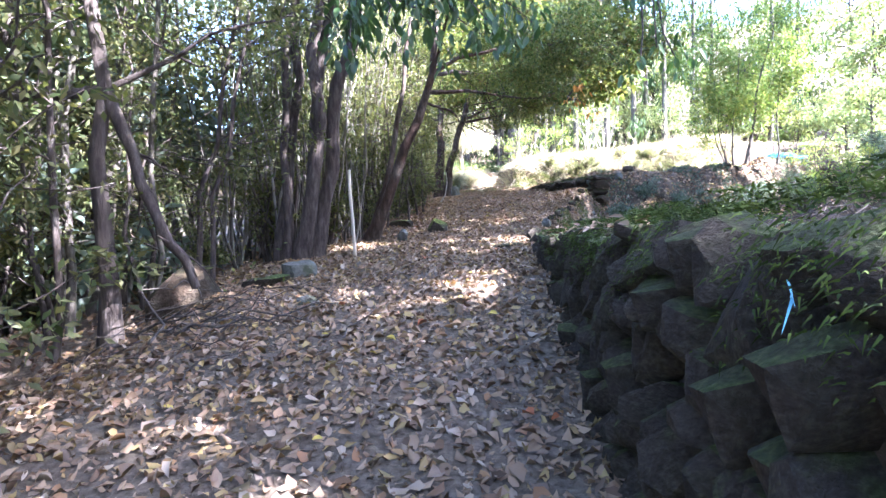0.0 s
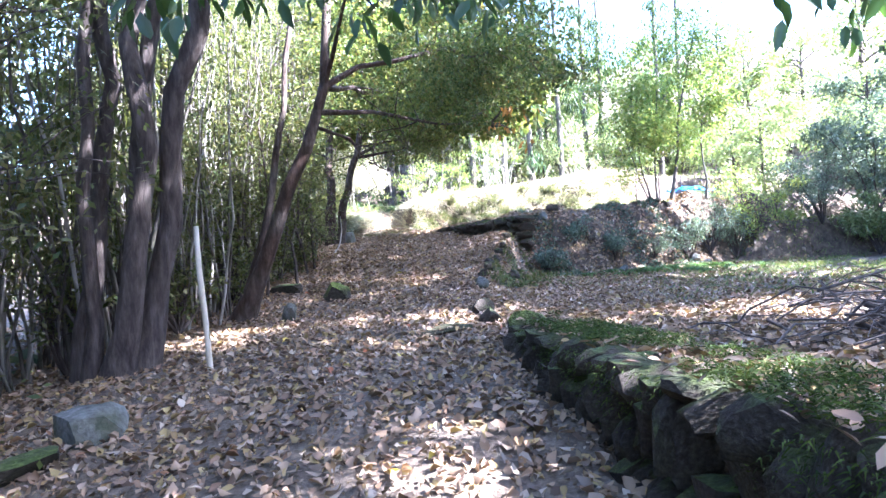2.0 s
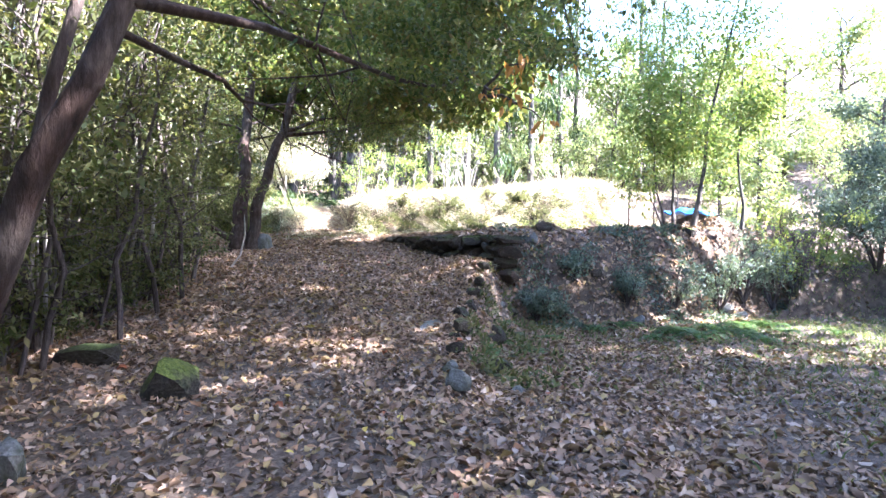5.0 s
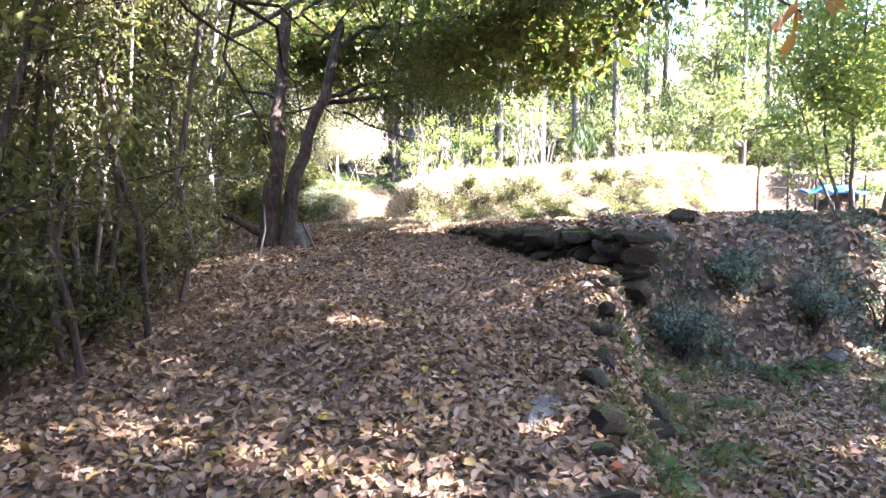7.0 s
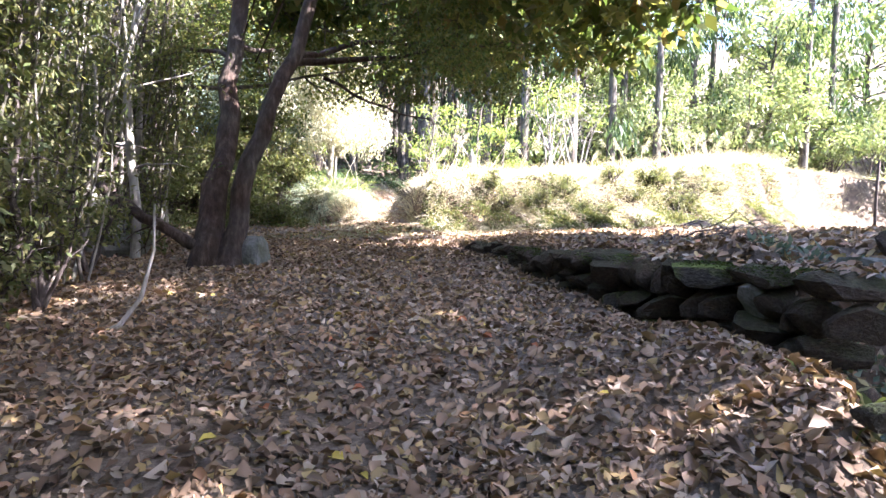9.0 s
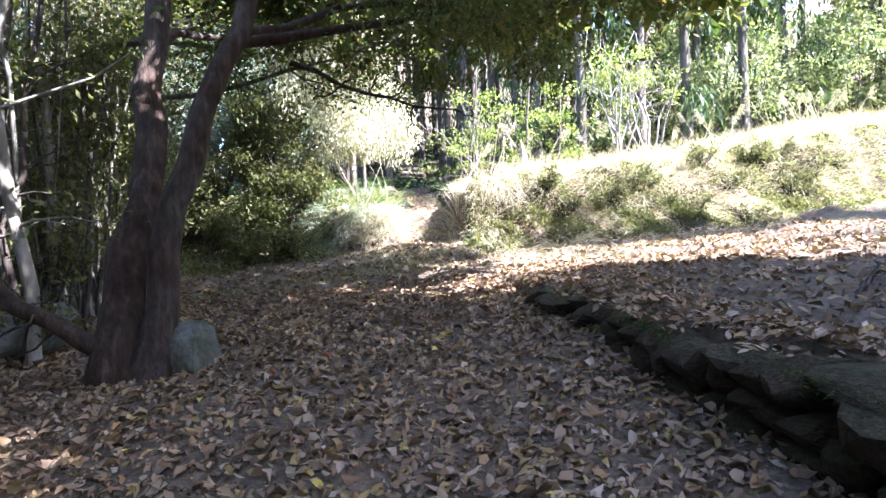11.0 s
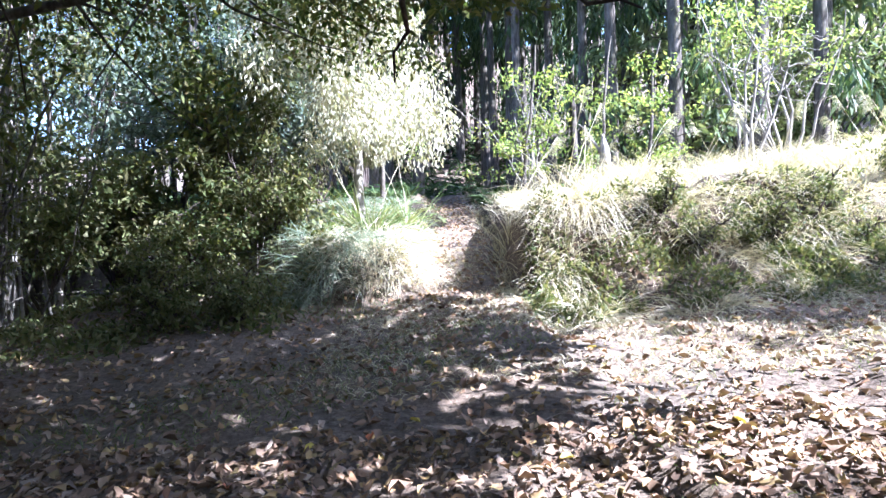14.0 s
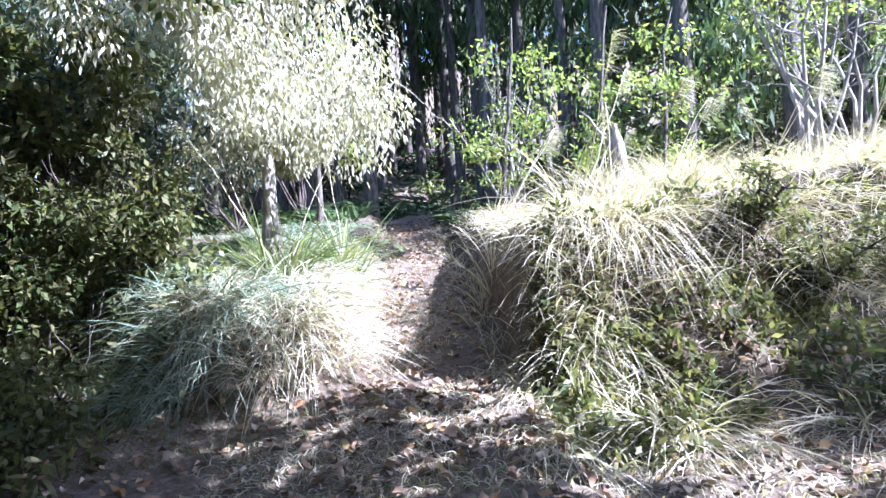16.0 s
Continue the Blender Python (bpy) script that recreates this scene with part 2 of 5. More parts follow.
def blades(p, d, n, length, width, fold=0.0, six=False):
    """Leaves: foot p, along d, facing n. Returns verts and faces."""
    d, k = unit(d), len(p)
    sde = unit(np.cross(d, n))
    up = np.cross(sde, d)
    L, W, fold = np.broadcast_to(length, k)[:, None], np.broadcast_to(width, k)[:, None], np.broadcast_to(fold, k)[:, None]
    if six:
        a = p + d * L * 0.3 + up * fold * W
        b = p + d * L * 0.68 + up * fold * W
        v = np.stack([p, a + sde * W * 0.46, b + sde * W * 0.38, p + d * L - up * fold * L * 0.6, b - sde * W * 0.38, a - sde * W * 0.46], 1)
        f = np.array([[0, 1, 2, 3], [0, 3, 4, 5]])
    else:
        a = p + d * L * 0.45 + up * fold * W
        v = np.stack([p, a + sde * W * 0.5, p + d * L, a - sde * W * 0.5], 1)
        f = np.array([[0, 1, 2, 3]])
    m = v.shape[1]
    return v.reshape(-1, 3), (f[None] + (np.arange(k) * m)[:, None, None]).reshape(-1, 4)

def strips(p, d, length, width, droop, seg=3, r=rng):
    """Grass blades that rise along d and bend over by droop."""
    k = len(p)
    d = unit(d)
    sde = unit(np.cross(d, r.normal(size=(k, 3))))
    L, W, D = [np.broadcast_to(q, k)[:, None] for q in (length, width, droop)]
    hor = unit(d * np.array([1, 1, 0]) + r.normal(size=(k, 3)) * np.array([0.05, 0.05, 0]))
    rows = []
    for i in range(seg + 1):
        u = i / seg
        c = p + d * L * u + (hor * 0.5 - np.array([0, 0, 1.0])) * D * L * u * u
        w = W * (1 - u) ** 0.7 * 0.5 if i < seg else W * 0.04
        rows += [c + sde * w, c - sde * w]
    v = np.stack(rows, 1)
    f = np.array([[2 * i, 2 * i + 1, 2 * i + 3, 2 * i + 2] for i in range(seg)])
    return v.reshape(-1, 3), (f[None] + (np.arange(k) * 2 * (seg + 1))[:, None, None]).reshape(-1, 4)

def join(parts):
    vs, fs, o = [], [], 0
    for v, f in parts:
        if len(v):
            vs.append(v)
            fs.append(np.asarray(f) + o)
            o += len(v)
    return np.concatenate(vs), np.concatenate(fs)

def tube(pts, radii, sides=7, wob=0.12, r=rng):
    pts = np.asarray(pts, float)
    n = len(pts)
    t = unit(np.gradient(pts, axis=0))
    ref = np.array([0.31, 0.2, 0.1]) if abs(t[0][2]) > 0.9 else np.array([0, 0, 1.0])
    a = unit(np.cross(t, ref))
    b = np.cross(t, a)
    ang = np.linspace(0, 2 * np.pi, sides, endpoint=False)
    rr = np.asarray(radii)[:, None] * (1 + wob * r.normal(size=(n, sides)) * 0.6 + wob * np.sin(ang * 2 + r.uniform(0, 6)))
    v = pts[:, None] + a[:, None] * (np.cos(ang) * rr)[..., None] + b[:, None] * (np.sin(ang) * rr)[..., None]
    i, j = np.meshgrid(np.arange(n - 1), np.arange(sides), indexing="ij")
    q = np.stack([i * sides + j, i * sides + (j + 1) % sides, (i + 1) * sides + (j + 1) % sides, (i + 1) * sides + j], -1).reshape(-1, 4)
    cap = np.array([[(n - 1) * sides + k for k in (0, sides // 4 or 1, sides // 2, 3 * sides // 4)]])
    return v.reshape(-1, 3), np.concatenate([q, cap])

def bent(a, b, n=7, sag=0.0, jit=0.05, r=rng):
    """A crooked line from a to b."""
    a, b = np.asarray(a, float), np.asarray(b, float)
    u = np.linspace(0, 1, n)[:, None]
    L = np.linalg.norm(b - a)
    w = np.cumsum(r.normal(size=(n, 3)), 0)
    w = w - w[0] - (w[-1] - w[0]) * u
    return a + (b - a) * u + w * jit * L / math.sqrt(n) + np.array([0, 0, 1.0]) * sag * L * 4 * u * (1 - u)

def ball(n, r=rng):
    return unit(r.normal(size=(n, 3)))

def foliage(centres, spread, count, length, width, droop=0.3, r=rng, six=False, flat=0.6, clear=None):
    """Leaves in clumps round the centres, with an uneven outline."""
    centres = np.asarray(centres, float)
    per = r.multinomial(count, r.dirichlet(np.ones(len(centres)) * 2.5))
    c = np.repeat(centres, per, 0)
    sp = np.repeat(np.broadcast_to(spread, len(centres)) * r.uniform(0.6, 1.3, len(centres)), per)[:, None]
    off = ball(len(c), r) * (r.uniform(0, 1, (len(c), 1)) ** 0.45) * sp * np.array([1, 1, flat])
    d = unit(off * 0.6 + ball(len(c), r) * 0.7 + np.array([0, 0, -droop]))
    nrm = unit(ball(len(c), r) * 0.8 + np.array([0, 0, 0.9]))
    s = r.uniform(0.65, 1.3, len(c))
    if clear is not None:
        w = c + off + clear
        way = np.interp(w[:, 1], [0, 8, 15, 25, 33], [-0.1, 0.6, 1.9, 2.4, 2.5])
        ok = (np.abs(w[:, 0] - way) > 1.7) | (w[:, 2] > np.interp(w[:, 1], [0, 15, 30], [0.2, 1.9, 3.2]) + 2.5) | (w[:, 1] > 29)
        c, off, d, nrm, s = c[ok], off[ok], d[ok], nrm[ok], s[ok]
    return blades(c + off, d, nrm, length * s, width * s, 0.12, six)

# ---- lie of the land ----
GY = np.array([-400, -60, -3, 0, 3, 6, 9, 12, 15, 18, 21, 24, 27, 30, 33, 36, 39, 60, 400.0])
GZ = np.array([-20, -6, -0.18, 0.21, 0.60, 1.03, 1.23, 1.41, 1.86, 2.18, 2.48, 2.67, 2.92, 3.2, 3.75, 4.15, 4.5, 8.5, 60.0])

def sstep(a, b, x):
    u = np.clip((x - a) / (b - a), 0, 1)
    return u * u * (3 - 2 * u)

def edge_lower(y):       # the right edge of the path, beside the lower terrace
    return np.interp(y, [-60, -1, 3.7, 5, 8, 12.3, 13.7, 14.6, 15.2, 15.9, 16.4, 16.8], [0.4, 0.55, 0.92, 1.06, 1.34, 1.95, 2.5, 2.95, 3.2, 3.55, 4.1, 4.3])

def edge_upper(y):       # foot of the wall between path and upper terrace
    return np.interp(y, [16.4, 18, 19.8, 21.6, 22.8, 24, 27.4], [4.3, 3.95, 3.68, 3.5, 3.32, 3.2, 3.15])

def front_upper(x):      # foot of the upper terrace's bank
    return np.interp(x, [4.2, 6, 9, 14, 30], [16.2, 16.0, 16.6, 18.5, 24])

def front_top(x):        # foot of the grass bank
    return np.interp(x, [3.2, 4.6, 8, 14, 30], [27.3, 27.4, 27.9, 29.5, 33])

def rough_noise(x, y):
    return (0.035 * np.sin(x * 1.7 + np.sin(y * 1.1)) * np.sin(y * 1.3 + 0.7 * x) + 0.02 * np.sin(x * 4.3 + 1.3 * y) * np.sin(3.7 * y - x)
            + 0.012 * np.sin(9.1 * x + 2 * y) * np.sin(8.3 * y - 3 * x))

def land(x, y):
    x, y = np.asarray(x, float), np.asarray(y, float)
    g = np.interp(y, GY, GZ)
    pc = np.interp(y, [0, 8, 15, 25, 33], [-0.1, 0.6, 1.7, 2.3, 2.5])
    z = g + 0.045 * np.clip(x - pc, -3, 2.0)
    z = z - 0.22 * np.clip(-2.2 - x, 0, 6) - 0.1 * np.clip(-8.2 - x, 0, 40)          # falls away under the thicket
    z = z + 0.27 * sstep(2.2, 3.7, x) * sstep(14.6, 16.0, y) * sstep(18.3, 16.6, y)          # leaf slope up to the wall's near end
    low = 1.32 + 0.02 * np.sin(x * 0.6) + 0.22 * sstep(7.5, 1.0, y) * sstep(5, 1.5, x)
    w = sstep(0.02, 0.16 + 0.55 * sstep(9, 12, y), x - edge_lower(y)) * sstep(17.2, 16.4, y)
    z = z * (1 - w) + low * w
    up = 2.76 + 0.01 * np.clip(y - 20, -5, 8) + 0.06 * np.clip(x - 3.6, 0, 6)
    w2 = sstep(0.02, 0.2, x - edge_upper(y)) * sstep(16.5, 17.5, y)
    wf = sstep(0.0, 1.15, y - front_upper(x)) * sstep(4.0, 4.4, x)
    join_w = sstep(3.6, 4.8, x) * (y > front_upper(x) - 0.3)
    z = z * (1 - join_w) + (low * (1 - wf) + up * wf) * join_w
    z = np.where((y > 16.3) & (x <= 4.0 + 0.4), np.where(x - edge_upper(y) > 0, z * (1 - w2) + up * w2, z), z)
    # grass bank and the cutting
    bank = 4.15 + 0.05 * np.clip(y - 29, 0, 30) + 0.05 * np.clip(x - 4.8, 0, 3.4) + 0.14 * np.clip(x - 8.2, 0, 5)
    wb = (0.40 * sstep(-0.1, 0.95, y - front_top(x)) + 0.60 * sstep(0.80, 1.2, y - front_top(x))) * sstep(3.2, 3.45, x)
    z = z * (1 - wb) + bank * wb
    lb = 3.64 + 0.14 * np.clip(y - 28.6, 0, 8)
    foot = np.interp(x, [-8, -2.5, 0.4, 0.9, 2.0], [32.5, 31.0, 28.9, 28.3, 28.3])
    wide = np.interp(x, [-1, 0.2, 0.8, 2], [0.3, 0.35, 0.6, 0.75])
    u = np.clip((y - foot) / wide, 0, 1)
    wl = u * u * (3 - 2 * u) * sstep(2.1, 1.7, x) * (y > 26)
    z = z * (1 - wl) + np.maximum(lb, z) * wl
    z = z + 0.3 * np.clip(np.hypot(x - 4, y - 14) - 30, 0, 300) * sstep(-12, -4, x)
    far = sstep(20, 60, np.abs(x)) + sstep(45, 90, y)
    z = z + far * 0.5 * np.sin(x * 0.05) * np.sin(y * 0.06)
    lumpy = 1 + 2.2 * sstep(27.2, 27.9, y) * sstep(3.0, 3.6, x) * sstep(31, 29.5, y) + 1.6 * sstep(0.1, 0.5, y - front_upper(x)) * sstep(2.0, 1.2, y - front_upper(x)) * (x > 4.3)
    return z + rough_noise(x, y) * (1 + 0.5 * (np.abs(x) > 4)) * lumpy

def axis(lo, a, b, hi, fine):
    out = [np.arange(a, b, fine)]
    left, s = [], fine
    q = a
    while q > lo:
        s *= 1.22
        q -= s
        left.append(q)
    right, s, q = [], fine, b
    while q < hi:
        s *= 1.22
        q += s
        right.append(q)
    return np.concatenate([left[::-1], out[0], right])

gx, gy = axis(-420, -5, 11, 420, 0.10), axis(-420, -2, 35, 420, 0.10)
XX, YY = np.meshgrid(gx, gy, indexing="ij")
ZZ = land(XX, YY)
n0, n1 = XX.shape
ii, jj = np.meshgrid(np.arange(n0 - 1), np.arange(n1 - 1), indexing="ij")
quads = np.stack([ii * n1 + jj, (ii + 1) * n1 + jj, (ii + 1) * n1 + jj + 1, ii * n1 + jj + 1], -1).reshape(-1, 4)
ground = new("ground", mesh_of("ground", np.stack([XX, YY, ZZ], -1).reshape(-1, 3), quads, M_SOIL, True))
tagged(ground, "brown leaf-strewn woodland path and terraces of bare soil", "ground", kind="structure")

def on(x, y, dz=0.0):
    return (float(x), float(y), float(land(x, y)) + dz)

# ---- trees ----
def stem_tree(name, label, group, base, stems, limbs, clumps, leaf, bark, count, leaf_len, leaf_wid, spread, seed, droop=0.3, six=False, category="tree", flat=0.6):
    """A tree with given stems and limbs (world lines with radii) and leaf clumps. stems, limbs: (points, r0, r1)."""
    r = np.random.default_rng(seed)
    tr = thing(name, label, category, base, group)
    o = np.asarray(base, float)
    for nm, lst in (("trunk", stems), ("limb", limbs)):
        for pts, r0, r1 in lst:
            pts = np.asarray(pts, float) - o
            rad = r0 + (r1 - r0) * np.linspace(0, 1, len(pts)) ** 0.8
            if nm == "trunk":
                rad[0] *= 1.5
                rad[1] *= 1.12
            part(nm, mesh_of(nm, *tube(pts, rad, 9 if r0 > 0.08 else 6, 0.1, r), bark, True), tr)
    tw = []
    for pts, r0, r1 in limbs:
        pts = np.asarray(pts, float) - o
        L = np.linalg.norm(pts[-1] - pts[0])
        for q in range(7):
            s0 = pts[int(r.integers(len(pts) // 3, len(pts)))]
            e = s0 + unit(unit(pts[-1] - pts[0]) * 0.6 + ball(1, r)[0] * 0.9) * L * r.uniform(0.12, 0.32)
            tw.append(tube(bent(s0, e, 5, 0.0, 0.12, r), np.linspace(min(0.014, r0 * 0.4), 0.003, 5), 4, 0.0, r))
    if tw:
        tagged(part("branchwork", mesh_of("branchwork", *join(tw), bark, True), tr), kind="stuff")
    if count:
        part("crown", mesh_of("crown", *foliage(np.asarray(clumps, float) - o, spread, count, leaf_len, leaf_wid, droop, r, six, flat, o), leaf), tr)
    return tr

def sapling_kind(seed, height, lean, girth, bark, leaf, leaves, label, leaf_len=0.085, low=0.1):
    r = np.random.default_rng(seed)
    tr = thing("slim_tree", label, "tree", (0, 0, 0), "slim trees of the thicket")
    top = np.array([lean * r.uniform(-1, 1), lean * r.uniform(-1, 1), height])
    pts = bent((0, 0, -0.15), top, 10, 0, 0.05, r)
    part("trunk", mesh_of("trunk", *tube(pts, np.linspace(girth, girth * 0.25, 10), 6, 0.1, r), bark, True), tr)
    tw, cl = [], []
    for _ in range(16):
        u = r.uniform(low, 1.0)
        p = pts[0] + (pts[-1] - pts[0]) * u
        i = min(8, int(u * 9))
        p = pts[i] + (pts[i + 1] - pts[i]) * (u * 9 - i)
        a = r.uniform(0, 6.28)
        L = r.uniform(0.4, 1.1) * (1.15 - 0.5 * u) * height / 5
        e = p + np.array([math.cos(a) * L, math.sin(a) * L, L * r.uniform(0.0, 0.8)])
        tw.append(tube(bent(p, e, 5, 0.04, 0.1, r), np.linspace(girth * 0.28, 0.004, 5), 4, 0.0, r))
        cl += [e, (p + e) / 2 + ball(1, r)[0] * 0.15]
    tagged(part("branchwork", mesh_of("branchwork", *join(tw), bark, True), tr), kind="stuff")
    part("crown", mesh_of("crown", *foliage(np.array(cl), 0.42 * height / 5, leaves, leaf_len, leaf_len * 0.42, 0.25, r), leaf), tr)
    return tr

KINDS = [sapling_kind(11 + i, h, ln, g, bk, M_THICKET, n, lab) for i, (h, ln, g, bk, n, lab) in enumerate([
    (6.5, 0.6, 0.040, M_BARK, 1300, "slim grey-barked sapling with small dull green leaves"),
    (5.5, 0.9, 0.030, M_BARK_PALE, 1250, "slim pale-barked sapling leaning in the thicket"),
    (7.5, 0.7, 0.055, M_BARK, 1400, "tall thin grey trunk with sparse leafy branches"),
    (4.5, 0.7, 0.024, M_BARK_DARK, 1250, "thin dark stem with small green leaves"),
    (6.0, 1.0, 0.045, M_BARK_DARK, 1300, "dark slender trunk in the dense thicket"),
    (8.0, 0.5, 0.065, M_BARK_PALE, 1400, "tall pale trunk with high leafy crown")])]
used = set()

def plant(kind, x, y, size, turn):
    m = pose(*on(x, y), 0, 0, turn) @ Matrix.Diagonal((size, size, size, 1))
    if kind not in used:
        used.add(kind)
        KINDS[kind].matrix_basis = m
        return KINDS[kind]
    return copy_thing(KINDS[kind], m)

def path_left(y):
    return np.interp(y, [-4, 0, 5, 8.9, 12, 16, 20, 22, 26, 29], [-2.0, -2.3, -2.7, -2.5, -1.5, -0.9, -0.9, -0.7, -2.0, -2.6])

rt = np.random.default_rng(21)
for band, (d0, d1, step) in enumerate(((0.2, 1.0, 0.36), (1.0, 2.6, 0.42), (2.6, 5.0, 0.6), (5.0, 9, 2.4))):
    y = -3.0
    while y < 29 + band:
        y += step * rt.uniform(0.6, 1.4)
        x = path_left(y) - rt.uniform(d0, d1)
        if band == 0 and (8.0 < y < 9.8 or 20.3 < y < 22.0 or 10.8 < y < 12.4):
            continue
        plant((0, 4, 2, 3, 4, 0)[int(rt.integers(0, 6))] if y < 8 else int(rt.integers(0, 6)), x, y, rt.uniform(0.75, 1.25), rt.uniform(0, 360))

# thin canes at the thicket's edge
def cane_clump(seed, label):
    r = np.random.default_rng(seed)
    tr = thing("cane_clump", label, "cane clump", (0, 0, 0), "cane clumps of the thicket")
    cl = []
    for q in range(8):
        a, rad = r.uniform(0, 6.28), r.uniform(0.05, 0.45)
        f = np.array([math.cos(a) * rad, math.sin(a) * rad, -0.15])
        top = f + np.array([r.normal() * 0.55, r.normal() * 0.55, r.uniform(3.2, 5.4)])
        pts = bent(f, top, 9, 0, 0.03, r)
        g = r.uniform(0.012, 0.027)
        part("cane", mesh_of("cane", *tube(pts, np.linspace(g, g * 0.4, 9), 5, 0.04, r), (M_BARK, M_BARK_PALE, M_BARK)[q % 3], True), tr)
        cl += [pts[k] + ball(1, r)[0] * 0.22 for k in (3, 4, 5, 6, 7, 8)]
    part("crown", mesh_of("crown", *foliage(np.array(cl), 0.34, 1300, 0.10, 0.026, 0.7, r), M_THICKET), tr)
    return tr

CANES = [cane_clump(301 + i, "clump of thin pale canes with narrow green leaves") for i in range(4)]
rk = np.random.default_rng(64)
for q in range(76):
    y = 9.4 + q * 0.25 + rk.uniform(-0.2, 0.2)
    x = float(path_left(y)) - rk.uniform(0.15, 1.5)
    if 20.6 < y < 23.3:
        x -= 1.3
    m = pose(*on(x, y), 0, 0, rk.uniform(0, 360)) @ Matrix.Diagonal((1, 1, rk.uniform(0.75, 1.15), 1))
    if q < 4:
        CANES[q].matrix_basis = m
    else:
        copy_thing(CANES[q % 4], m)

# clump of leaning stems beside the path
b = np.array(on(-1.85, 8.95, -0.1))
cs = []
for dx, dy, tx, r0 in ((-0.58, 0.15, 0.30, 0.085), (-0.47, -0.05, 0.36, 0.07), (-0.33, 0.18, 0.42, 0.09), (-0.25, -0.10, 0.52, 0.10), (-0.10, 0.02, 0.70, 0.11)):
    f = b + np.array([dx, dy, 0])
    cs.append((bent(f, f + np.array([tx * 1.7, -0.2, 6.0]), 12, -0.02, 0.045), r0, r0 * 0.6))
limbs, cl = [], []
for pts, r0, r1 in cs:
    for k in range(5):
        e = pts[-1 - k // 2] + np.array([rng.uniform(-0.8, 2.2), rng.uniform(-2.4, 1.6), rng.uniform(0.0, 1.6)])
        limbs.append((bent(pts[-1 - k // 2], e, 6, 0.05, 0.08), 0.045, 0.012))
        cl += [e, e + ball(1)[0] * 0.6, (e + pts[-1]) / 2]
stem_tree("broadleaf_tree", "clump of five leaning grey trunks beside the path", "", tuple(b), cs, limbs, cl, M_CANOPY, M_BARK_DARK, 9000, 0.10, 0.05, 0.9, 5)

# boughs of broad leaves hanging over the path
def bough(name, label, start, tips, count, leaf, leaf_len, seed, bark=M_BARK_DARK, spread=0.4):
    r = np.random.default_rng(seed)
    o = np.asarray(start, float)
    tr = thing(name, label, "branch", tuple(o))
    cl = []
    for tip in tips:
        tip = np.asarray(tip, float)
        ln = bent(o, tip, 7, 0.06, 0.06, r)
        part("twig", mesh_of("twig", *tube(ln - o, np.linspace(0.022, 0.005, 7), 5, 0.0, r), bark, True), tr)
        cl += [ln[3] - o, ln[4] - o, ln[5] - o, ln[6] - o]
    v, f = foliage(np.array(cl), spread, count, leaf_len, leaf_len * 0.42, 1.1, r, True, 0.7)
    if count > 300:
        tagged(part("leaf_spray", mesh_of("leaf_spray", v, f, leaf), tr), kind="stuff")
    else:
        for q in range(len(v) // 6):
            part("leaf", mesh_of("leaf", v[q * 6:q * 6 + 6], np.array([[0, 1, 2, 3], [0, 3, 4, 5]]), leaf), tr)
    return tr

bough("leafy_bough", "bough of broad dark green leaves hanging over the path", (-1.0, 8.2, 5.0),
      [(-0.9, 6.2, 3.45), (-0.35, 6.0, 3.35), (0.1, 6.2, 3.3), (0.45, 6.6, 3.6), (-0.6, 5.6, 3.9), (0.9, 7.0, 4.0), (-1.2, 5.6, 4.2), (0.75, 6.4, 3.55), (1.0, 6.7, 3.75), (-0.2, 5.7, 3.7)], 900, M_BIGLEAF, 0.15, 31)
bough("hanging_twig", "thin dark twig with pointed green leaves hanging down", (1.75, 5.6, 4.6), [(1.6, 4.95, 2.88), (1.75, 5.0, 3.0), (1.95, 5.1, 2.92)], 85, M_BIGLEAF, 0.10, 32, spread=0.24)

# dark crooked tree at the thicket's edge
b = np.array(on(-2.85, 5.15, -0.1))
k = np.array([-2.75, 5.05, 2.75])
stem_tree("crooked_tree", "dark crooked trunk with one stem slanting down to the ground", "", tuple(b),
          [(np.concatenate([bent(b, k, 5, 0, 0.04), bent(k, k + np.array([-0.25, 0.1, 3.2]), 5, 0, 0.05)[1:]]), 0.075, 0.045)],
          [(bent(k, (-2.02, 4.95, 1.12), 8, -0.03, 0.05), 0.055, 0.035), (bent(k, (-4.2, 4.8, 2.85), 6, -0.05, 0.06), 0.06, 0.03), (bent(k, (-1.4, 5.4, 3.4), 6, 0.03, 0.05), 0.03, 0.01),
           (bent(k + np.array([-0.1, 0, 1.6]), (-1.2, 4.6, 5.2), 6, 0.05, 0.05), 0.04, 0.01)],
          [(-1.4, 5.4, 3.5), (-4.2, 4.8, 3.0), (-2.9, 5.1, 5.8), (-1.3, 4.7, 5.1), (-2.2, 5.2, 4.2), (-3.4, 5, 4.4)], M_THICKET, M_BARK_DARK, 2600, 0.08, 0.035, 0.6, 6)

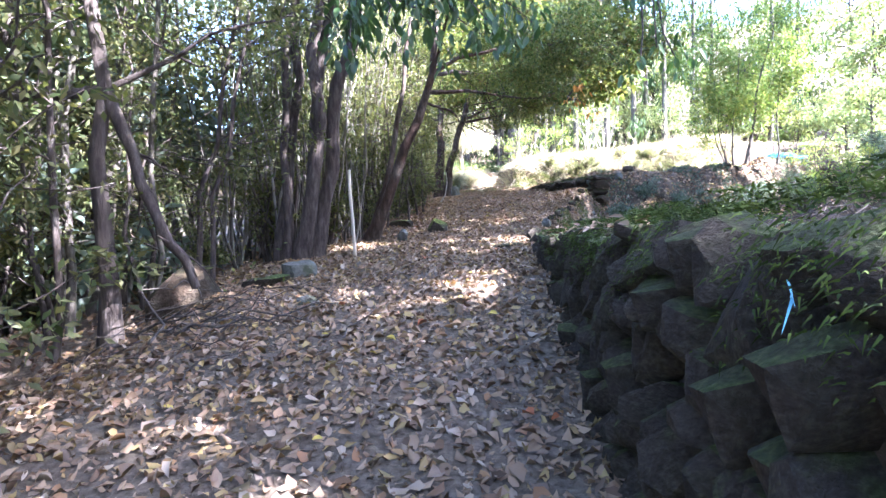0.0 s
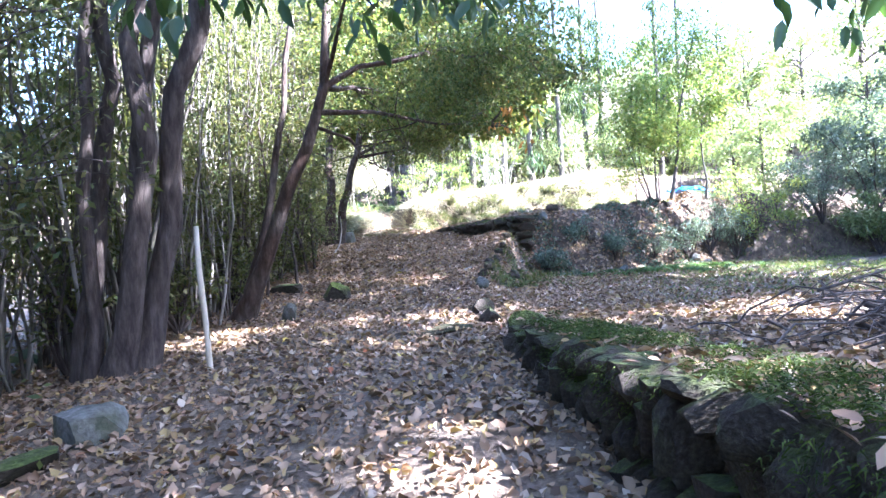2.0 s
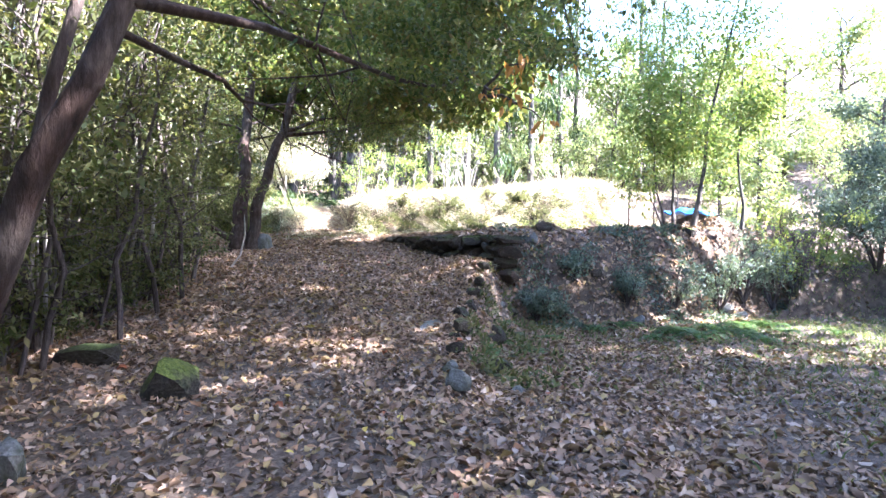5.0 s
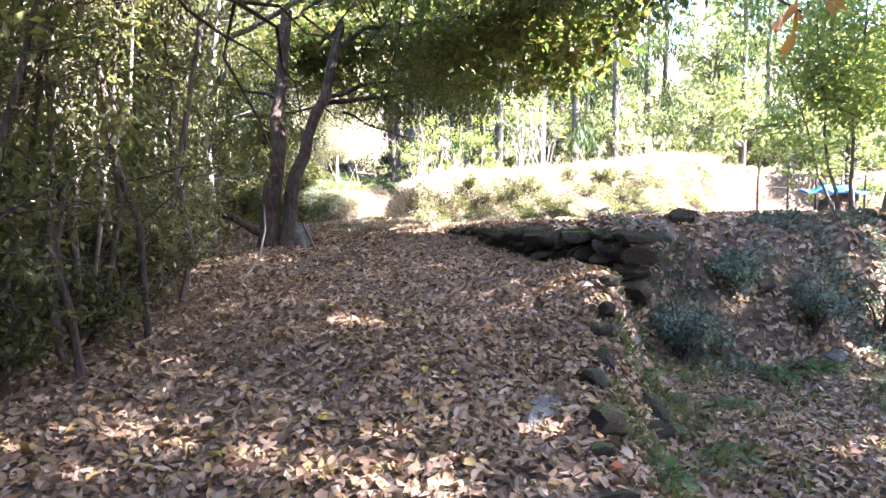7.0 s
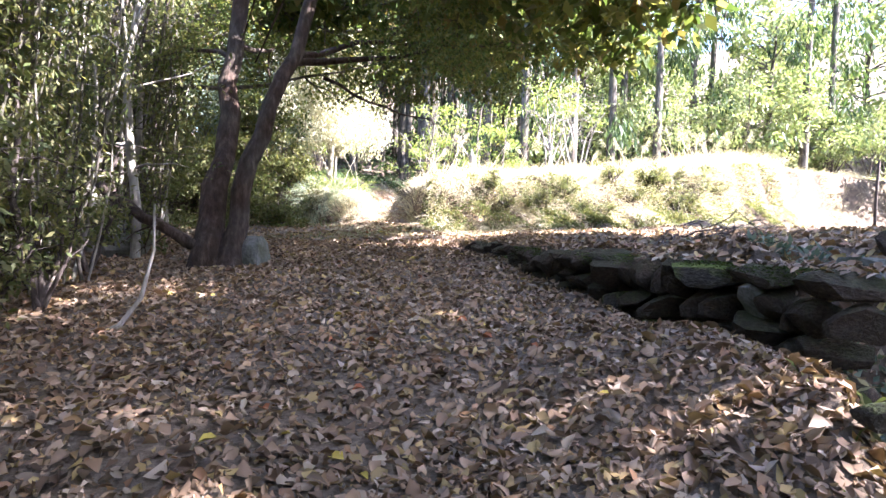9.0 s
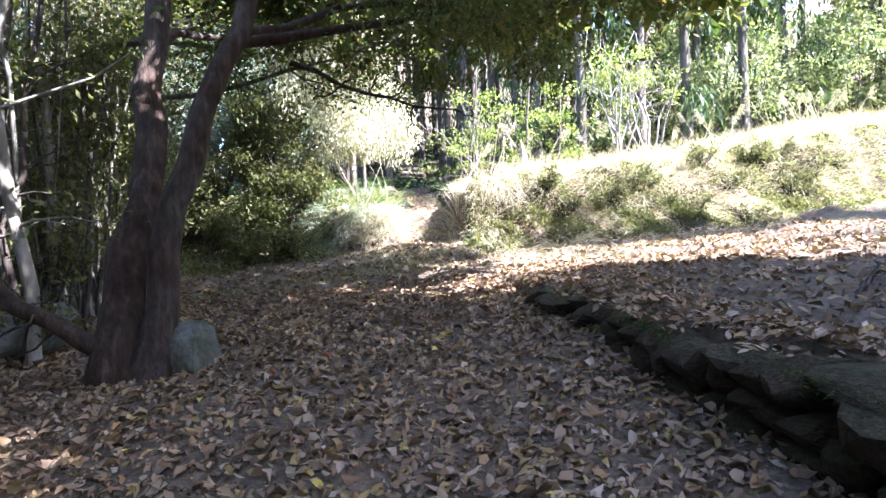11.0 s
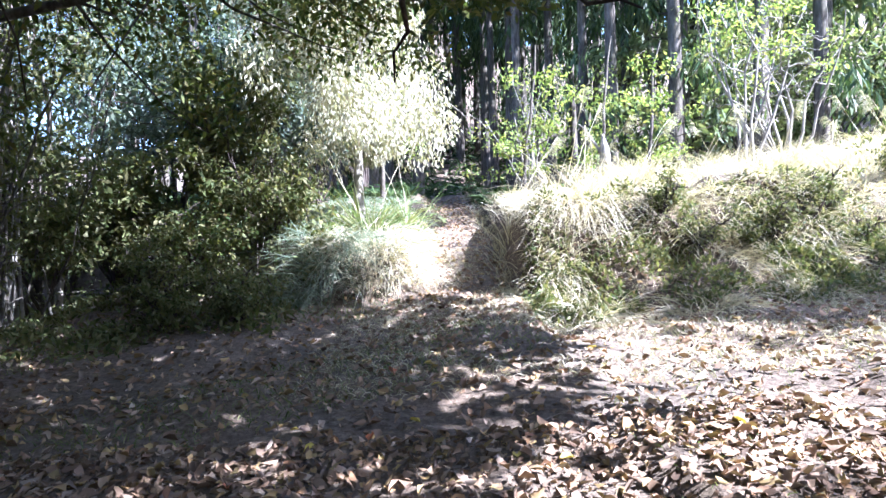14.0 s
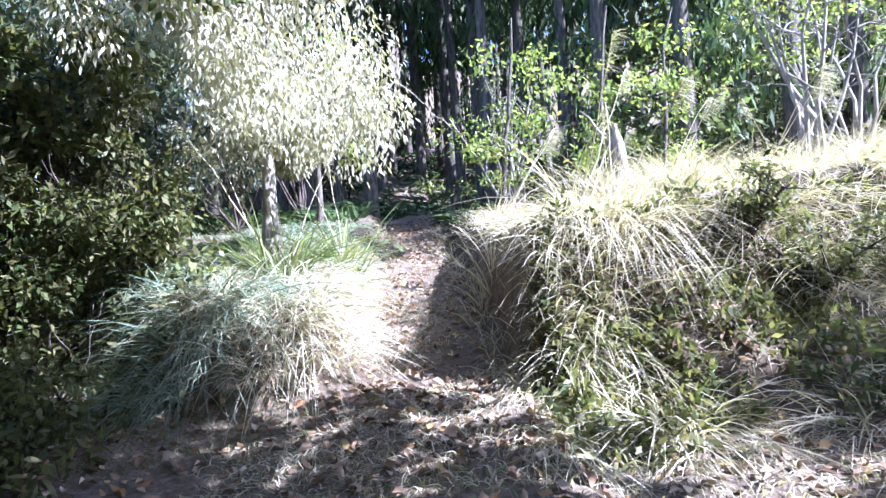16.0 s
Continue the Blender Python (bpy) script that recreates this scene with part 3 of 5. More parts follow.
# leaning tree with a broken top and long limbs over the path
b = np.array(on(-1.45, 11.55, -0.15))
t1 = np.array([-0.42, 11.2, 3.45])
t2 = np.array([-0.15, 11.3, 4.3])
st = [(np.concatenate([bent(b, t1, 6, -0.02, 0.03), [t2, t2 + np.array([0.15, 0.2, 1.8])]]), 0.125, 0.06),
      (bent(b + np.array([0.15, 0.35, 0.5]), (-0.55, 12.2, 5.6), 7, 0, 0.03), 0.06, 0.035)]
lm = [(bent((-0.3, 11.22, 3.95), (3.3, 15.2, 5.0), 10, -0.05, 0.04), 0.05, 0.008), (bent(t2, (3.4, 13.2, 5.3), 9, 0.05, 0.05), 0.05, 0.008),
      (bent(t2, (1.6, 15.6, 4.8), 8, 0.05, 0.05), 0.05, 0.012), (bent((-0.35, 11.3, 3.8), (1.0, 15.4, 4.3), 8, -0.04, 0.05), 0.03, 0.006), (bent(t2, (0.6, 9.6, 5.9), 7, 0.05, 0.05), 0.04, 0.008)]
cl = [p for l in lm for p in l[0][3:]] + [p + ball(1)[0] * 0.8 for l in lm for p in l[0][4:]] + [p + np.array([0, 0, 0.9]) + ball(1)[0] * 0.9 for l in lm for p in l[0][4:]]
stem_tree("leaning_tree", "brown trunk leaning over the path, long leafy limbs", "", tuple(b), st, lm, cl, M_CANOPY, M_BARK_RED, 30000, 0.075, 0.034, 0.62, 7)

# double leaning trunk further up the path
b = np.array(on(-0.02, 21.25, -0.15))
l1, r1 = b + np.array([-0.02, 1.05, 2.9]), b + np.array([0.82, 0.72, 2.95])
st = [(np.concatenate([bent(b + np.array([-0.10, 0, 0]), l1, 9, -0.01, 0.05), [l1 + np.array([0.1, 0.3, 1.8])]]), 0.165, 0.10),
      (np.concatenate([bent(b + np.array([0.12, -0.03, 0]), r1, 9, -0.03, 0.05), [r1 + np.array([0.3, 0.3, 1.5])]]), 0.15, 0.085)]
lm = [(bent(r1 - np.array([0.05, 0, 0.1]), r1 + np.array([2.7, 0.7, 0.55]), 9, 0.03, 0.05), 0.06, 0.008), (bent(r1 + np.array([0.35, 0.3, -0.2]), r1 + np.array([1.9, 1.0, -0.55]), 8, -0.02, 0.05), 0.03, 0.01),
      (bent(r1, r1 + np.array([3.2, 3.2, 0.9]), 9, 0.05, 0.05), 0.055, 0.015), (bent(l1, l1 + np.array([0.6, 3.4, 1.2]), 8, 0.05, 0.05), 0.05, 0.015),
      (bent(l1, l1 + np.array([-1.4, 2.6, 0.6]), 8, 0.05, 0.05), 0.045, 0.012), (bent(b + np.array([-0.1, 0.05, 0.35]), b + np.array([-1.5, 0.5, 1.15]), 8, -0.03, 0.04), 0.085, 0.06), (bent(r1 + np.array([0.3, 0.2, 1.0]), r1 + np.array([3.8, 0.8, 1.9]), 8, 0.05, 0.05), 0.05, 0.012)]
cl = [p for l in lm for p in l[0][3:] if p[2] > 4] + [p + ball(1)[0] * np.array([1.2, 1.2, 0.8]) for l in lm for p in l[0][3:] if p[2] > 4] + [(x, y, z) for x, y, z in zip(rng.uniform(-0.5, 4.4, 26), rng.uniform(23.6, 27.2, 26), rng.uniform(5.4, 7.6, 26))]
stem_tree("leaning_tree", "double reddish trunk leaning over the path, spreading leafy crown", "", tuple(b), st, lm, cl, M_CANOPY, M_BARK_RED, 32000, 0.075, 0.034, 0.62, 8)
# canopy that hangs above the upper terrace
stem_tree("broadleaf_tree", "tree with small green leaves arching over the terrace", "", on(-2.6, 24.5, -0.2), [(bent(on(-2.6, 24.5, -0.2), (-2.0, 25.0, 8.5), 8, 0, 0.03), 0.15, 0.07)],
          [(bent((-2.2, 24.8, 5.0 + k * 0.7), (-2.2 + 4.2 * math.cos(a), 24.8 + 4.2 * math.sin(a), 6.0 + k * 0.6), 7, 0.04, 0.05), 0.05, 0.012) for k, a in enumerate((0.1, 0.7, 1.4, -0.5, 2.4))],
          [(-2.2 + q * math.cos(a), 24.8 + q * math.sin(a), z) for q, a, z in zip(rng.uniform(0.5, 4.6, 40), rng.uniform(-0.8, 3.6, 40), rng.uniform(3.6, 8, 40))],
          M_CANOPY, M_BARK, 15000, 0.08, 0.038, 0.75, 9)

# tall trees of thicket and field, added to shade the path; crowns mostly unseen
def shade_tree(x, y, x0, x1, y0, y1, z0, z1, seed, count, label, leaf_len=0.21, clumps=46):
    r = np.random.default_rng(seed)
    o = np.array(on(x, y, -0.2))
    top = np.array([x + 0.8, y + 0.2, z0 + 0.5])
    ends = np.column_stack([r.uniform(x0, x1, 9), r.uniform(y0, y1, 9), r.uniform(z0, z1, 9)])
    lms = [(bent(o + (top - o) * r.uniform(0.75, 1.0), e, 8, 0.05, 0.05, r), 0.06, 0.01) for e in ends]
    cl = [p for l in lms for p in l[0][3:]] + list(np.column_stack([r.uniform(x0, x1, clumps), r.uniform(y0, y1, clumps), r.uniform(z0, z1, clumps)]))
    stem_tree("added_shade_tree", label, "tall trees over the path", tuple(o), [(bent(o, top, 9, 0, 0.02, r), 0.14, 0.08)], lms, cl, M_CANOPY, M_BARK, count, leaf_len, leaf_len * 0.55, 0.75, seed, flat=0.5)

shade_tree(-4.8, 2.2, -2.0, 5.5, -2.5, 4.5, 6.0, 8.4, 101, 6500, "added tall tree, crown placed to shade the path's start")
shade_tree(-4.4, 7.6, -1.5, 6.0, 3.5, 9.5, 7.0, 9.2, 102, 6500, "added tall tree, crown placed to shade the path")
shade_tree(16.6, 9.4, 10.0, 15.5, 7.2, 12.6, 12.2, 14.4, 103, 8500, "added tall tree beside the field, high crown shading the path", 0.27, 90)
shade_tree(18.2, 17.4, 10.4, 17.7, 14.7, 18.1, 12.6, 14.2, 105, 8500, "added tall tree at the terrace's far side, shading the terrace", 0.28, 120)
shade_tree(-2.2, 22.8, 3.7, 7.2, 19.6, 21.8, 7.0, 8.6, 113, 6500, "added tall tree, limbs placed to shade the path by the terrace", 0.2, 70)
shade_tree(-3.0, 25.8, 2.6, 6.9, 22.4, 26.4, 6.4, 8.2, 106, 7500, "added tall leafy tree, crown placed to shade the bank", 0.28, 90)
shade_tree(-4.6, 27.6, -0.8, 3.4, 26.2, 28.6, 6.6, 8.4, 107, 1200, "added tall tree, crown placed to shade the hollow bank", 0.28, 70)
shade_tree(16.9, 13.0, 10.2, 15.6, 11.2, 17.6, 12.6, 15.0, 104, 8500, "added tall leafy tree, high crown shading path and terrace", 0.28, 120)
shade_tree(24.6, 22.2, 14.8, 23.3, 21.4, 23.2, 12.4, 14.2, 108, 6500, "added tall tree beyond the meadow's edge, shading the grass bank", 0.24, 60)
shade_tree(16.4, 6.4, 8.4, 18.6, 1.2, 8.0, 12.0, 14.0, 110, 16000, "added tall tree at the lower field's edge, shading path and field", 0.27, 80)
shade_tree(15.2, -3.0, 7.6, 14.4, -6.6, 2.0, 11.4, 13.4, 111, 6000, "added tall tree behind the stone wall, shading the path's start", 0.27, 80)
shade_tree(-2.3, 18.6, -0.6, 4.6, 14.8, 20.6, 6.7, 8.6, 112, 6500, "added tall tree arching over the path to shade it", 0.2, 70)
shade_tree(17.2, 11.6, 13.2, 18.2, 8.6, 13.1, 11.8, 13.8, 109, 6000, "added tall tree over the lower field, shading the terrace bank", 0.28, 70)

# evergreen shrubs hanging over the left bank
def shrub(name, label, x, y, w, h, count, leaf, seed, leaf_len=0.08, bark=M_BARK_DARK, group="", dz=0.0):
    r = np.random.default_rng(seed)
    o = np.array(on(x, y, dz))
    cl, st = [], []
    for _ in range(9):
        a = r.uniform(0, 6.28)
        e = o + np.array([math.cos(a) * w * r.uniform(0.2, 1), math.sin(a) * w * r.uniform(0.2, 1), h * r.uniform(0.45, 1)])
        ln = bent(o, e, 6, 0.03, 0.06, r)
        st.append((ln, 0.025, 0.006))
        cl += [ln[3], ln[4], ln[5], ln[5] + ball(1, r)[0] * 0.3]
    return stem_tree(name, label, group, tuple(o), [], st, cl, leaf, bark, count, leaf_len, leaf_len * 0.42, 0.33 * w, seed, category="shrub")

for i, (x, y, w, h) in enumerate(((-1.0, 30.6, 1.3, 2.4), (-2.2, 31.4, 1.6, 3.6), (-3.6, 30.6, 1.8, 4.6), (-4.6, 28.4, 1.6, 4.2), (-2.9, 29.0, 1.1, 2.6), (-1.6, 33.4, 1.8, 5.0), (-4.8, 33, 2.0, 5.5), (-0.7, 31.9, 1.3, 2.6), (-1.9, 30.4, 1.2, 2.0), (-3.3, 32.4, 1.8, 4.2), (-0.4, 34.6, 1.6, 3.4), (-2.0, 36.0, 2.0, 5.0), (0.4, 36.4, 1.3, 3.0), (-5.6, 36.0, 2.2, 6.0), (-7.0, 31.0, 2.2, 6.0))):
    shrub("evergreen_shrub", "dark evergreen shrub overhanging the bank", x, y, w, h, 4200, M_THICKET if i % 4 == 0 else M_BLUEGREEN, 50 + i, 0.13, group="shrubs on the bank")

for i, (x, y, w, h) in enumerate(((0.0, 29.6, 0.7, 1.0), (-0.7, 29.7, 0.7, 1.1), (-1.5, 30.2, 0.8, 1.2), (-2.3, 30.8, 0.9, 1.3), (-3.2, 31.2, 0.9, 1.4), (-0.3, 30.3, 0.8, 1.5))):
    shrub("evergreen_shrub", "dark low shrub overhanging the undercut bank", x, y, w, h, 2600, M_THICKET, 970 + i, 0.085, group="low shrubs on the bank's edge")

for i, (x, y, w, h) in enumerate(((-0.3, 28.2, 0.5, 0.6), (-1.0, 28.6, 0.6, 0.8), (0.1, 27.7, 0.4, 0.4), (-1.7, 28.9, 0.6, 0.9), (-0.7, 27.6, 0.45, 0.45))):
    shrub("evergreen_shrub", "low dark shrub growing in the shaded hollow", x, y, w, h, 1800, M_THICKET, 990 + i, 0.07, group="shrubs in the hollow")

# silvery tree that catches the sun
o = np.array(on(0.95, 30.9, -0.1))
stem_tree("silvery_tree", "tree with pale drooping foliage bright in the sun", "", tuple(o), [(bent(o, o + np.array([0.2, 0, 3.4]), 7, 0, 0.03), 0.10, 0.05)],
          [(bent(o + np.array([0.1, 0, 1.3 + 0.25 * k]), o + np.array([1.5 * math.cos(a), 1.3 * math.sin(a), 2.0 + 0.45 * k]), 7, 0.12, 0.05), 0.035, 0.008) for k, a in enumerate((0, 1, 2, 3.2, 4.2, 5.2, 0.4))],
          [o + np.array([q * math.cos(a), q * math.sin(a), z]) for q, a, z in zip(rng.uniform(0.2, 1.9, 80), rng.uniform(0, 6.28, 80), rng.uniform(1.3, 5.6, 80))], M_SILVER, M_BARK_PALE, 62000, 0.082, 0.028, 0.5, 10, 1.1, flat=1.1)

# light green tree of several stems on the upper terrace's edge
o = np.array(on(9.1, 18.4, -0.1))
sts = [(bent(o + np.array([dx, dy, 0]), o + np.array([tx, ty, tz]), 8, 0, 0.04), rr, rr * 0.35) for dx, dy, tx, ty, tz, rr in
       ((-0.5, 0.1, -0.9, 0.2, 3.0, 0.030), (-0.35, 0, -0.2, 0, 3.6, 0.035), (-0.2, -0.4, 0.7, -0.5, 4.6, 0.045), (-0.45, 0.2, -1.2, 0.6, 2.6, 0.025), (0.3, -1.2, 0.55, -0.9, 3.4, 0.03))]
cl = [p + ball(1)[0] * 0.5 for s_ in sts for p in s_[0][3:]] * 2 + [o + np.array([a, c, z]) for a, c, z in zip(rng.uniform(-1.9, 1.9, 30), rng.uniform(-1.2, 1.2, 30), rng.uniform(1.3, 4.9, 30))]
stem_tree("young_tree", "young tree of thin stems with light green leaves", "", tuple(o), sts, [(bent(s_[0][4], s_[0][4] + ball(1)[0] * np.array([1.4, 1, 0.5]), 6, 0.05, 0.05), 0.014, 0.004) for s_ in sts], cl, M_LIME, M_BARK, 18000, 0.10, 0.042, 0.6, 12, flat=1.0)
shrub("bush", "pale green bush at the foot of the terrace bank", 11.2, 17.6, 1.3, 2.2, 4500, M_LIME, 61, 0.07)
shrub("bush", "grey-green bush beside the field", 12.6, 17.0, 1.3, 1.7, 4500, M_BLUEGREEN, 62, 0.07)
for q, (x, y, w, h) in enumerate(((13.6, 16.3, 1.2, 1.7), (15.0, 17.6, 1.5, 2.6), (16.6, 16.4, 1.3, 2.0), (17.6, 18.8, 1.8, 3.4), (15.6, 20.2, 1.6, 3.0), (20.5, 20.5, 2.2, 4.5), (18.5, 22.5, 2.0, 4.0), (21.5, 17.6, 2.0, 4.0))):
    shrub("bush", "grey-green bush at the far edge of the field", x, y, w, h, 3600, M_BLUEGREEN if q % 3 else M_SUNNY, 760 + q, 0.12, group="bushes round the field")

# tall trees round the lower terrace
def big_tree(seed, height, width, leaf, label, count=11500, leaf_len=0.29):
    r = np.random.default_rng(seed)
    tr = thing("evergreen_tree", label, "tree", (0, 0, 0), "tall trees round the field")
    part("trunk", mesh_of("trunk", *tube(bent((0, 0, -0.3), (r.uniform(-0.6, 0.6), r.uniform(-0.6, 0.6), height * 0.85), 9, 0, 0.03, r), np.linspace(0.24, 0.05, 9), 8, 0.1, r), M_BARK_DARK, True), tr)
    tw, cl = [], []
    for _ in range(34):
        h = height * r.uniform(0.01, 0.9)
        a = r.uniform(0, 6.28)
        L = width * r.uniform(0.45, 1.0) * (1.0 - 0.55 * max(0, h / height - 0.5))
        e = np.array([math.cos(a) * L, math.sin(a) * L, h + L * r.uniform(-0.15, 0.35)])
        ln = bent((0, 0, h * 0.9), e, 6, 0.05, 0.06, r)
        tw.append(tube(ln, np.linspace(0.07, 0.012, 6), 5, 0.0, r))
        cl += [ln[3], ln[4], ln[5], ln[5] + ball(1, r)[0] * 0.8]
    tagged(part("branchwork", mesh_of("branchwork", *join(tw), M_BARK, True), tr), kind="stuff")
    part("crown", mesh_of("crown", *foliage(np.array(cl), width * 0.30, count, leaf_len, leaf_len * 0.45, 0.3, r, False, 0.75), leaf), tr)
    return tr

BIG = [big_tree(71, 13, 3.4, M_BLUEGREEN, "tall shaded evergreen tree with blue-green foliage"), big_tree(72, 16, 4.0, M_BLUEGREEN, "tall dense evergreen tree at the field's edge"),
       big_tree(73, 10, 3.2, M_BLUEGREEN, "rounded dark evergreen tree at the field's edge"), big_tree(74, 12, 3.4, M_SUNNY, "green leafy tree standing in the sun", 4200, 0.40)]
BIG.append(big_tree(75, 10, 3.2, M_BLUEGREEN, "added rounded dark evergreen tree in the background", 3800, 0.42))
first = set()

def stand(k, x, y, size, turn):
    m = pose(*on(x, y, -0.1), 0, 0, turn) @ Matrix.Diagonal((size, size, size, 1))
    if k in first:
        return copy_thing(BIG[k], m)
    first.add(k)
    BIG[k].matrix_basis = m
    return BIG[k]

# the ones at low y stand out of view, added to block the sun
for k, x, y, s_, a in ((2, 18.0, 14.2, 0.8, 10), (0, 19.0, 16.5, 1.0, 40), (2, 19.5, 10.5, 1.2, 120), (0, 17.2, 7.6, 1.1, 200), (1, 22.0, 13.0, 0.8, 250), (2, 15.2, 4.0, 1.2, 300),
                       (1, 20.0, 4.6, 0.9, 20), (0, 12.0, 0.2, 1.2, 70), (4, 17.0, -1.5, 0.8, 160), (4, 9.0, -4.0, 0.65, 15), (4, 27.5, 15.5, 0.8, 190), (0, 24.5, 8.5, 0.8, 230),
                       (4, 14, -7, 1.0, 99), (4, 3.5, -6.5, 1.0, 9), (4, -3, -8, 0.95, 140)):
    stand(k, x, y, s_, a)
for k, x, y, s_, a in ((3, 8.6, 37.2, 0.62, 33), (3, 11.4, 38, 0.7, 133), (3, 9.8, 42, 0.9, 233), (3, 17.5, 35.5, 0.97, 0), (3, 21, 38, 1.15, 90), (3, 25.5, 36, 1.15, 180), (3, 13.5, 39.5, 1.05, 270), (3, 31, 38, 1.23, 45), (3, 28, 42, 1.41, 205), (3, 23, 43, 1.41, 310), (3, 18, 43, 1.32, 111), (3, 35, 33, 1.23, 15), (3, 38, 40, 1.49, 165), (3, 32, 29, 1.05, 75), (3, 15, 46, 1.41, 35), (3, -9, 36, 0.42, 70), (3, -12, 27, 0.42, 20), (3, -14, 17, 0.42, 140), (4, -12, 9, 0.95, 220), (4, -7.0, 0.4, 0.85, 80), (4, -6.3, 10.6, 0.95, 31), (4, -5.3, 7.0, 0.75, 201), (4, -5.7, 9.0, 0.9, 77), (4, -8.6, 12.0, 1.0, 12), (4, -7.4, 5.4, 0.9, 170), (4, -6.2, 3.0, 0.7, 15), (4, -6.4, 7.6, 0.75, 95), (4, -9.0, 8.0, 0.8, 60), (4, -8.2, 2.6, 0.85, 145), (4, -7.8, 9.6, 0.6, 260), (4, -6.8, -3.2, 0.6, 350), (4, -8.0, 13.0, 0.55, 45), (4, -10.5, 2, 0.9, 300), (4, -9, -3, 0.8, 30), (3, 40, 30, 1.15, 12), (3, 18.8, 26.8, 0.65, 70), (3, 20.5, 31, 0.75, 200), (2, 21.5, 24.2, 0.75, 20), (4, 27, 23, 0.95, 50), (4, 30.5, 27, 1.0, 150), (2, 25, 20.5, 0.9, 250), (4, 33, 24, 0.95, 10)):
    stand(k, x, y, s_, a)

# cedar wood at the end of the path
def cedar(seed, height, label, low):
    r = np.random.default_rng(seed)
    tr = thing("cedar_tree", label, "tree", (0, 0, 0), "cedars of the dark wood")
    part("trunk", mesh_of("trunk", *tube(bent((0, 0, -0.3), (0, 0, height), 8, 0, 0.008, r), np.linspace(0.17, 0.04, 8), 8, 0.08, r), M_BARK, True), tr)
    cl = []
    for _ in range(60):
        h = r.uniform(low, 1.0)
        a = r.uniform(0, 6.28)
        q = r.uniform(0.2, 1.0) * 2.2 * (1.15 - h)
        cl.append((q * math.cos(a), q * math.sin(a), h * height - 0.35 * q))
    part("crown", mesh_of("crown", *foliage(np.array(cl), 0.6, *((2300, 0.30, 0.065) if low < 0.2 else (1500, 0.42, 0.09)), 1.3, r, False, 0.7), M_CEDAR), tr)
    return tr

CED = [cedar(91, 15, "tall straight cedar with a bare lower trunk", 0.42), cedar(92, 13, "straight cedar trunk with drooping green sprays", 0.35), cedar(93, 14, "cedar with foliage down to its foot", 0.12)]
cf = set()
rc = np.random.default_rng(5)
spots = [(x + rc.uniform(-0.5, 0.5), y + rc.uniform(-0.6, 0.6)) for y in np.arange(38.5, 57, 2.1) for x in np.arange(-7, 9, 1.45)]
for x, y in spots:
    if 1.7 < x < 3.6 and y < 46:
        continue
    k = 2 if y > 48 else int(rc.integers(0, 2))
    m = pose(*on(x, y), 0, 0, rc.uniform(0, 360)) @ Matrix.Diagonal((1, 1, rc.uniform(0.9, 1.15), 1))
    if k in cf:
        copy_thing(CED[k], m)
    else:
        cf.add(k)
        CED[k].matrix_basis = m
for x, y in ((12.5, 34.5), (14.6, 35.8), (16.4, 37.5), (10.6, 37.2), (-8, 40), (-10, 44), (7.6, 34.8), (9.2, 34.2), (10.9, 34.9), (8.4, 36.4), (6.6, 36.4), (12.2, 36.8), (18.5, 34.6), (20.8, 36.0)):
    m = pose(*on(x, y), 0, 0, rc.uniform(0, 360))
    if 2 in cf:
        copy_thing(CED[2], m)
    else:
        cf.add(2)
        CED[2].matrix_basis = m

# pale bare shrubs on the grass bank
for x, y, h, sd_ in ((7.4, 31.2, 3.6, 1), (8.3, 31.6, 3.2, 2), (4.4, 34.5, 3.0, 3)):
    r = np.random.default_rng(200 + sd_)
    o = np.array(on(x, y, -0.1))
    sts = []
    for q in range(7):
        a = r.uniform(0, 6.28)
        sts.append((bent(o, o + np.array([math.cos(a) * r.uniform(0.4, 1.5), math.sin(a) * 0.7, h * r.uniform(0.6, 1.1)]), 7, 0.03, 0.07, r), 0.035, 0.008))
    lms = [(bent(s_[0][3 + j % 3], s_[0][3 + j % 3] + unit(ball(1, r)[0] + np.array([0, 0, 0.5])) * r.uniform(0.4, 0.9), 5, 0.02, 0.1, r), 0.014, 0.004) for s_ in sts for j in range(3)]
    stem_tree("bare_shrub", "pale branching shrub with few yellow-green leaves", "pale shrubs on the bank", tuple(o), sts, lms, [s_[0][5] for s_ in sts], M_LIME, M_BARK_PALE, 700, 0.09, 0.04, 0.5, 210 + sd_, category="shrub")
for x, y, z in ((4.0, 33.6, 6.0), (5.6, 33.8, 6.2), (1.0, 34.5, 6.6), (6.4, 33.2, 5.9)):
    o = np.array(on(x, y, -0.1))
    stem_tree("young_tree", "slender tree with yellow-green leaves before the dark wood", "young trees before the wood", tuple(o), [(bent(o, (x + 0.3, y, z + 1.5), 8, 0, 0.03), 0.05, 0.02)],
              [(bent((x + 0.1, y, z - 0.6), (x + 1.0, y - 0.5, z - 0.3), 5, 0.03, 0.05), 0.015, 0.005)], [(x + a, y + c, z + d_) for a, c, d_ in rng.uniform(-1.1, 1.1, (16, 3))], M_LIME, M_BARK, 1000, 0.10, 0.045, 0.4, int(x * 10 + 300), 0.4)

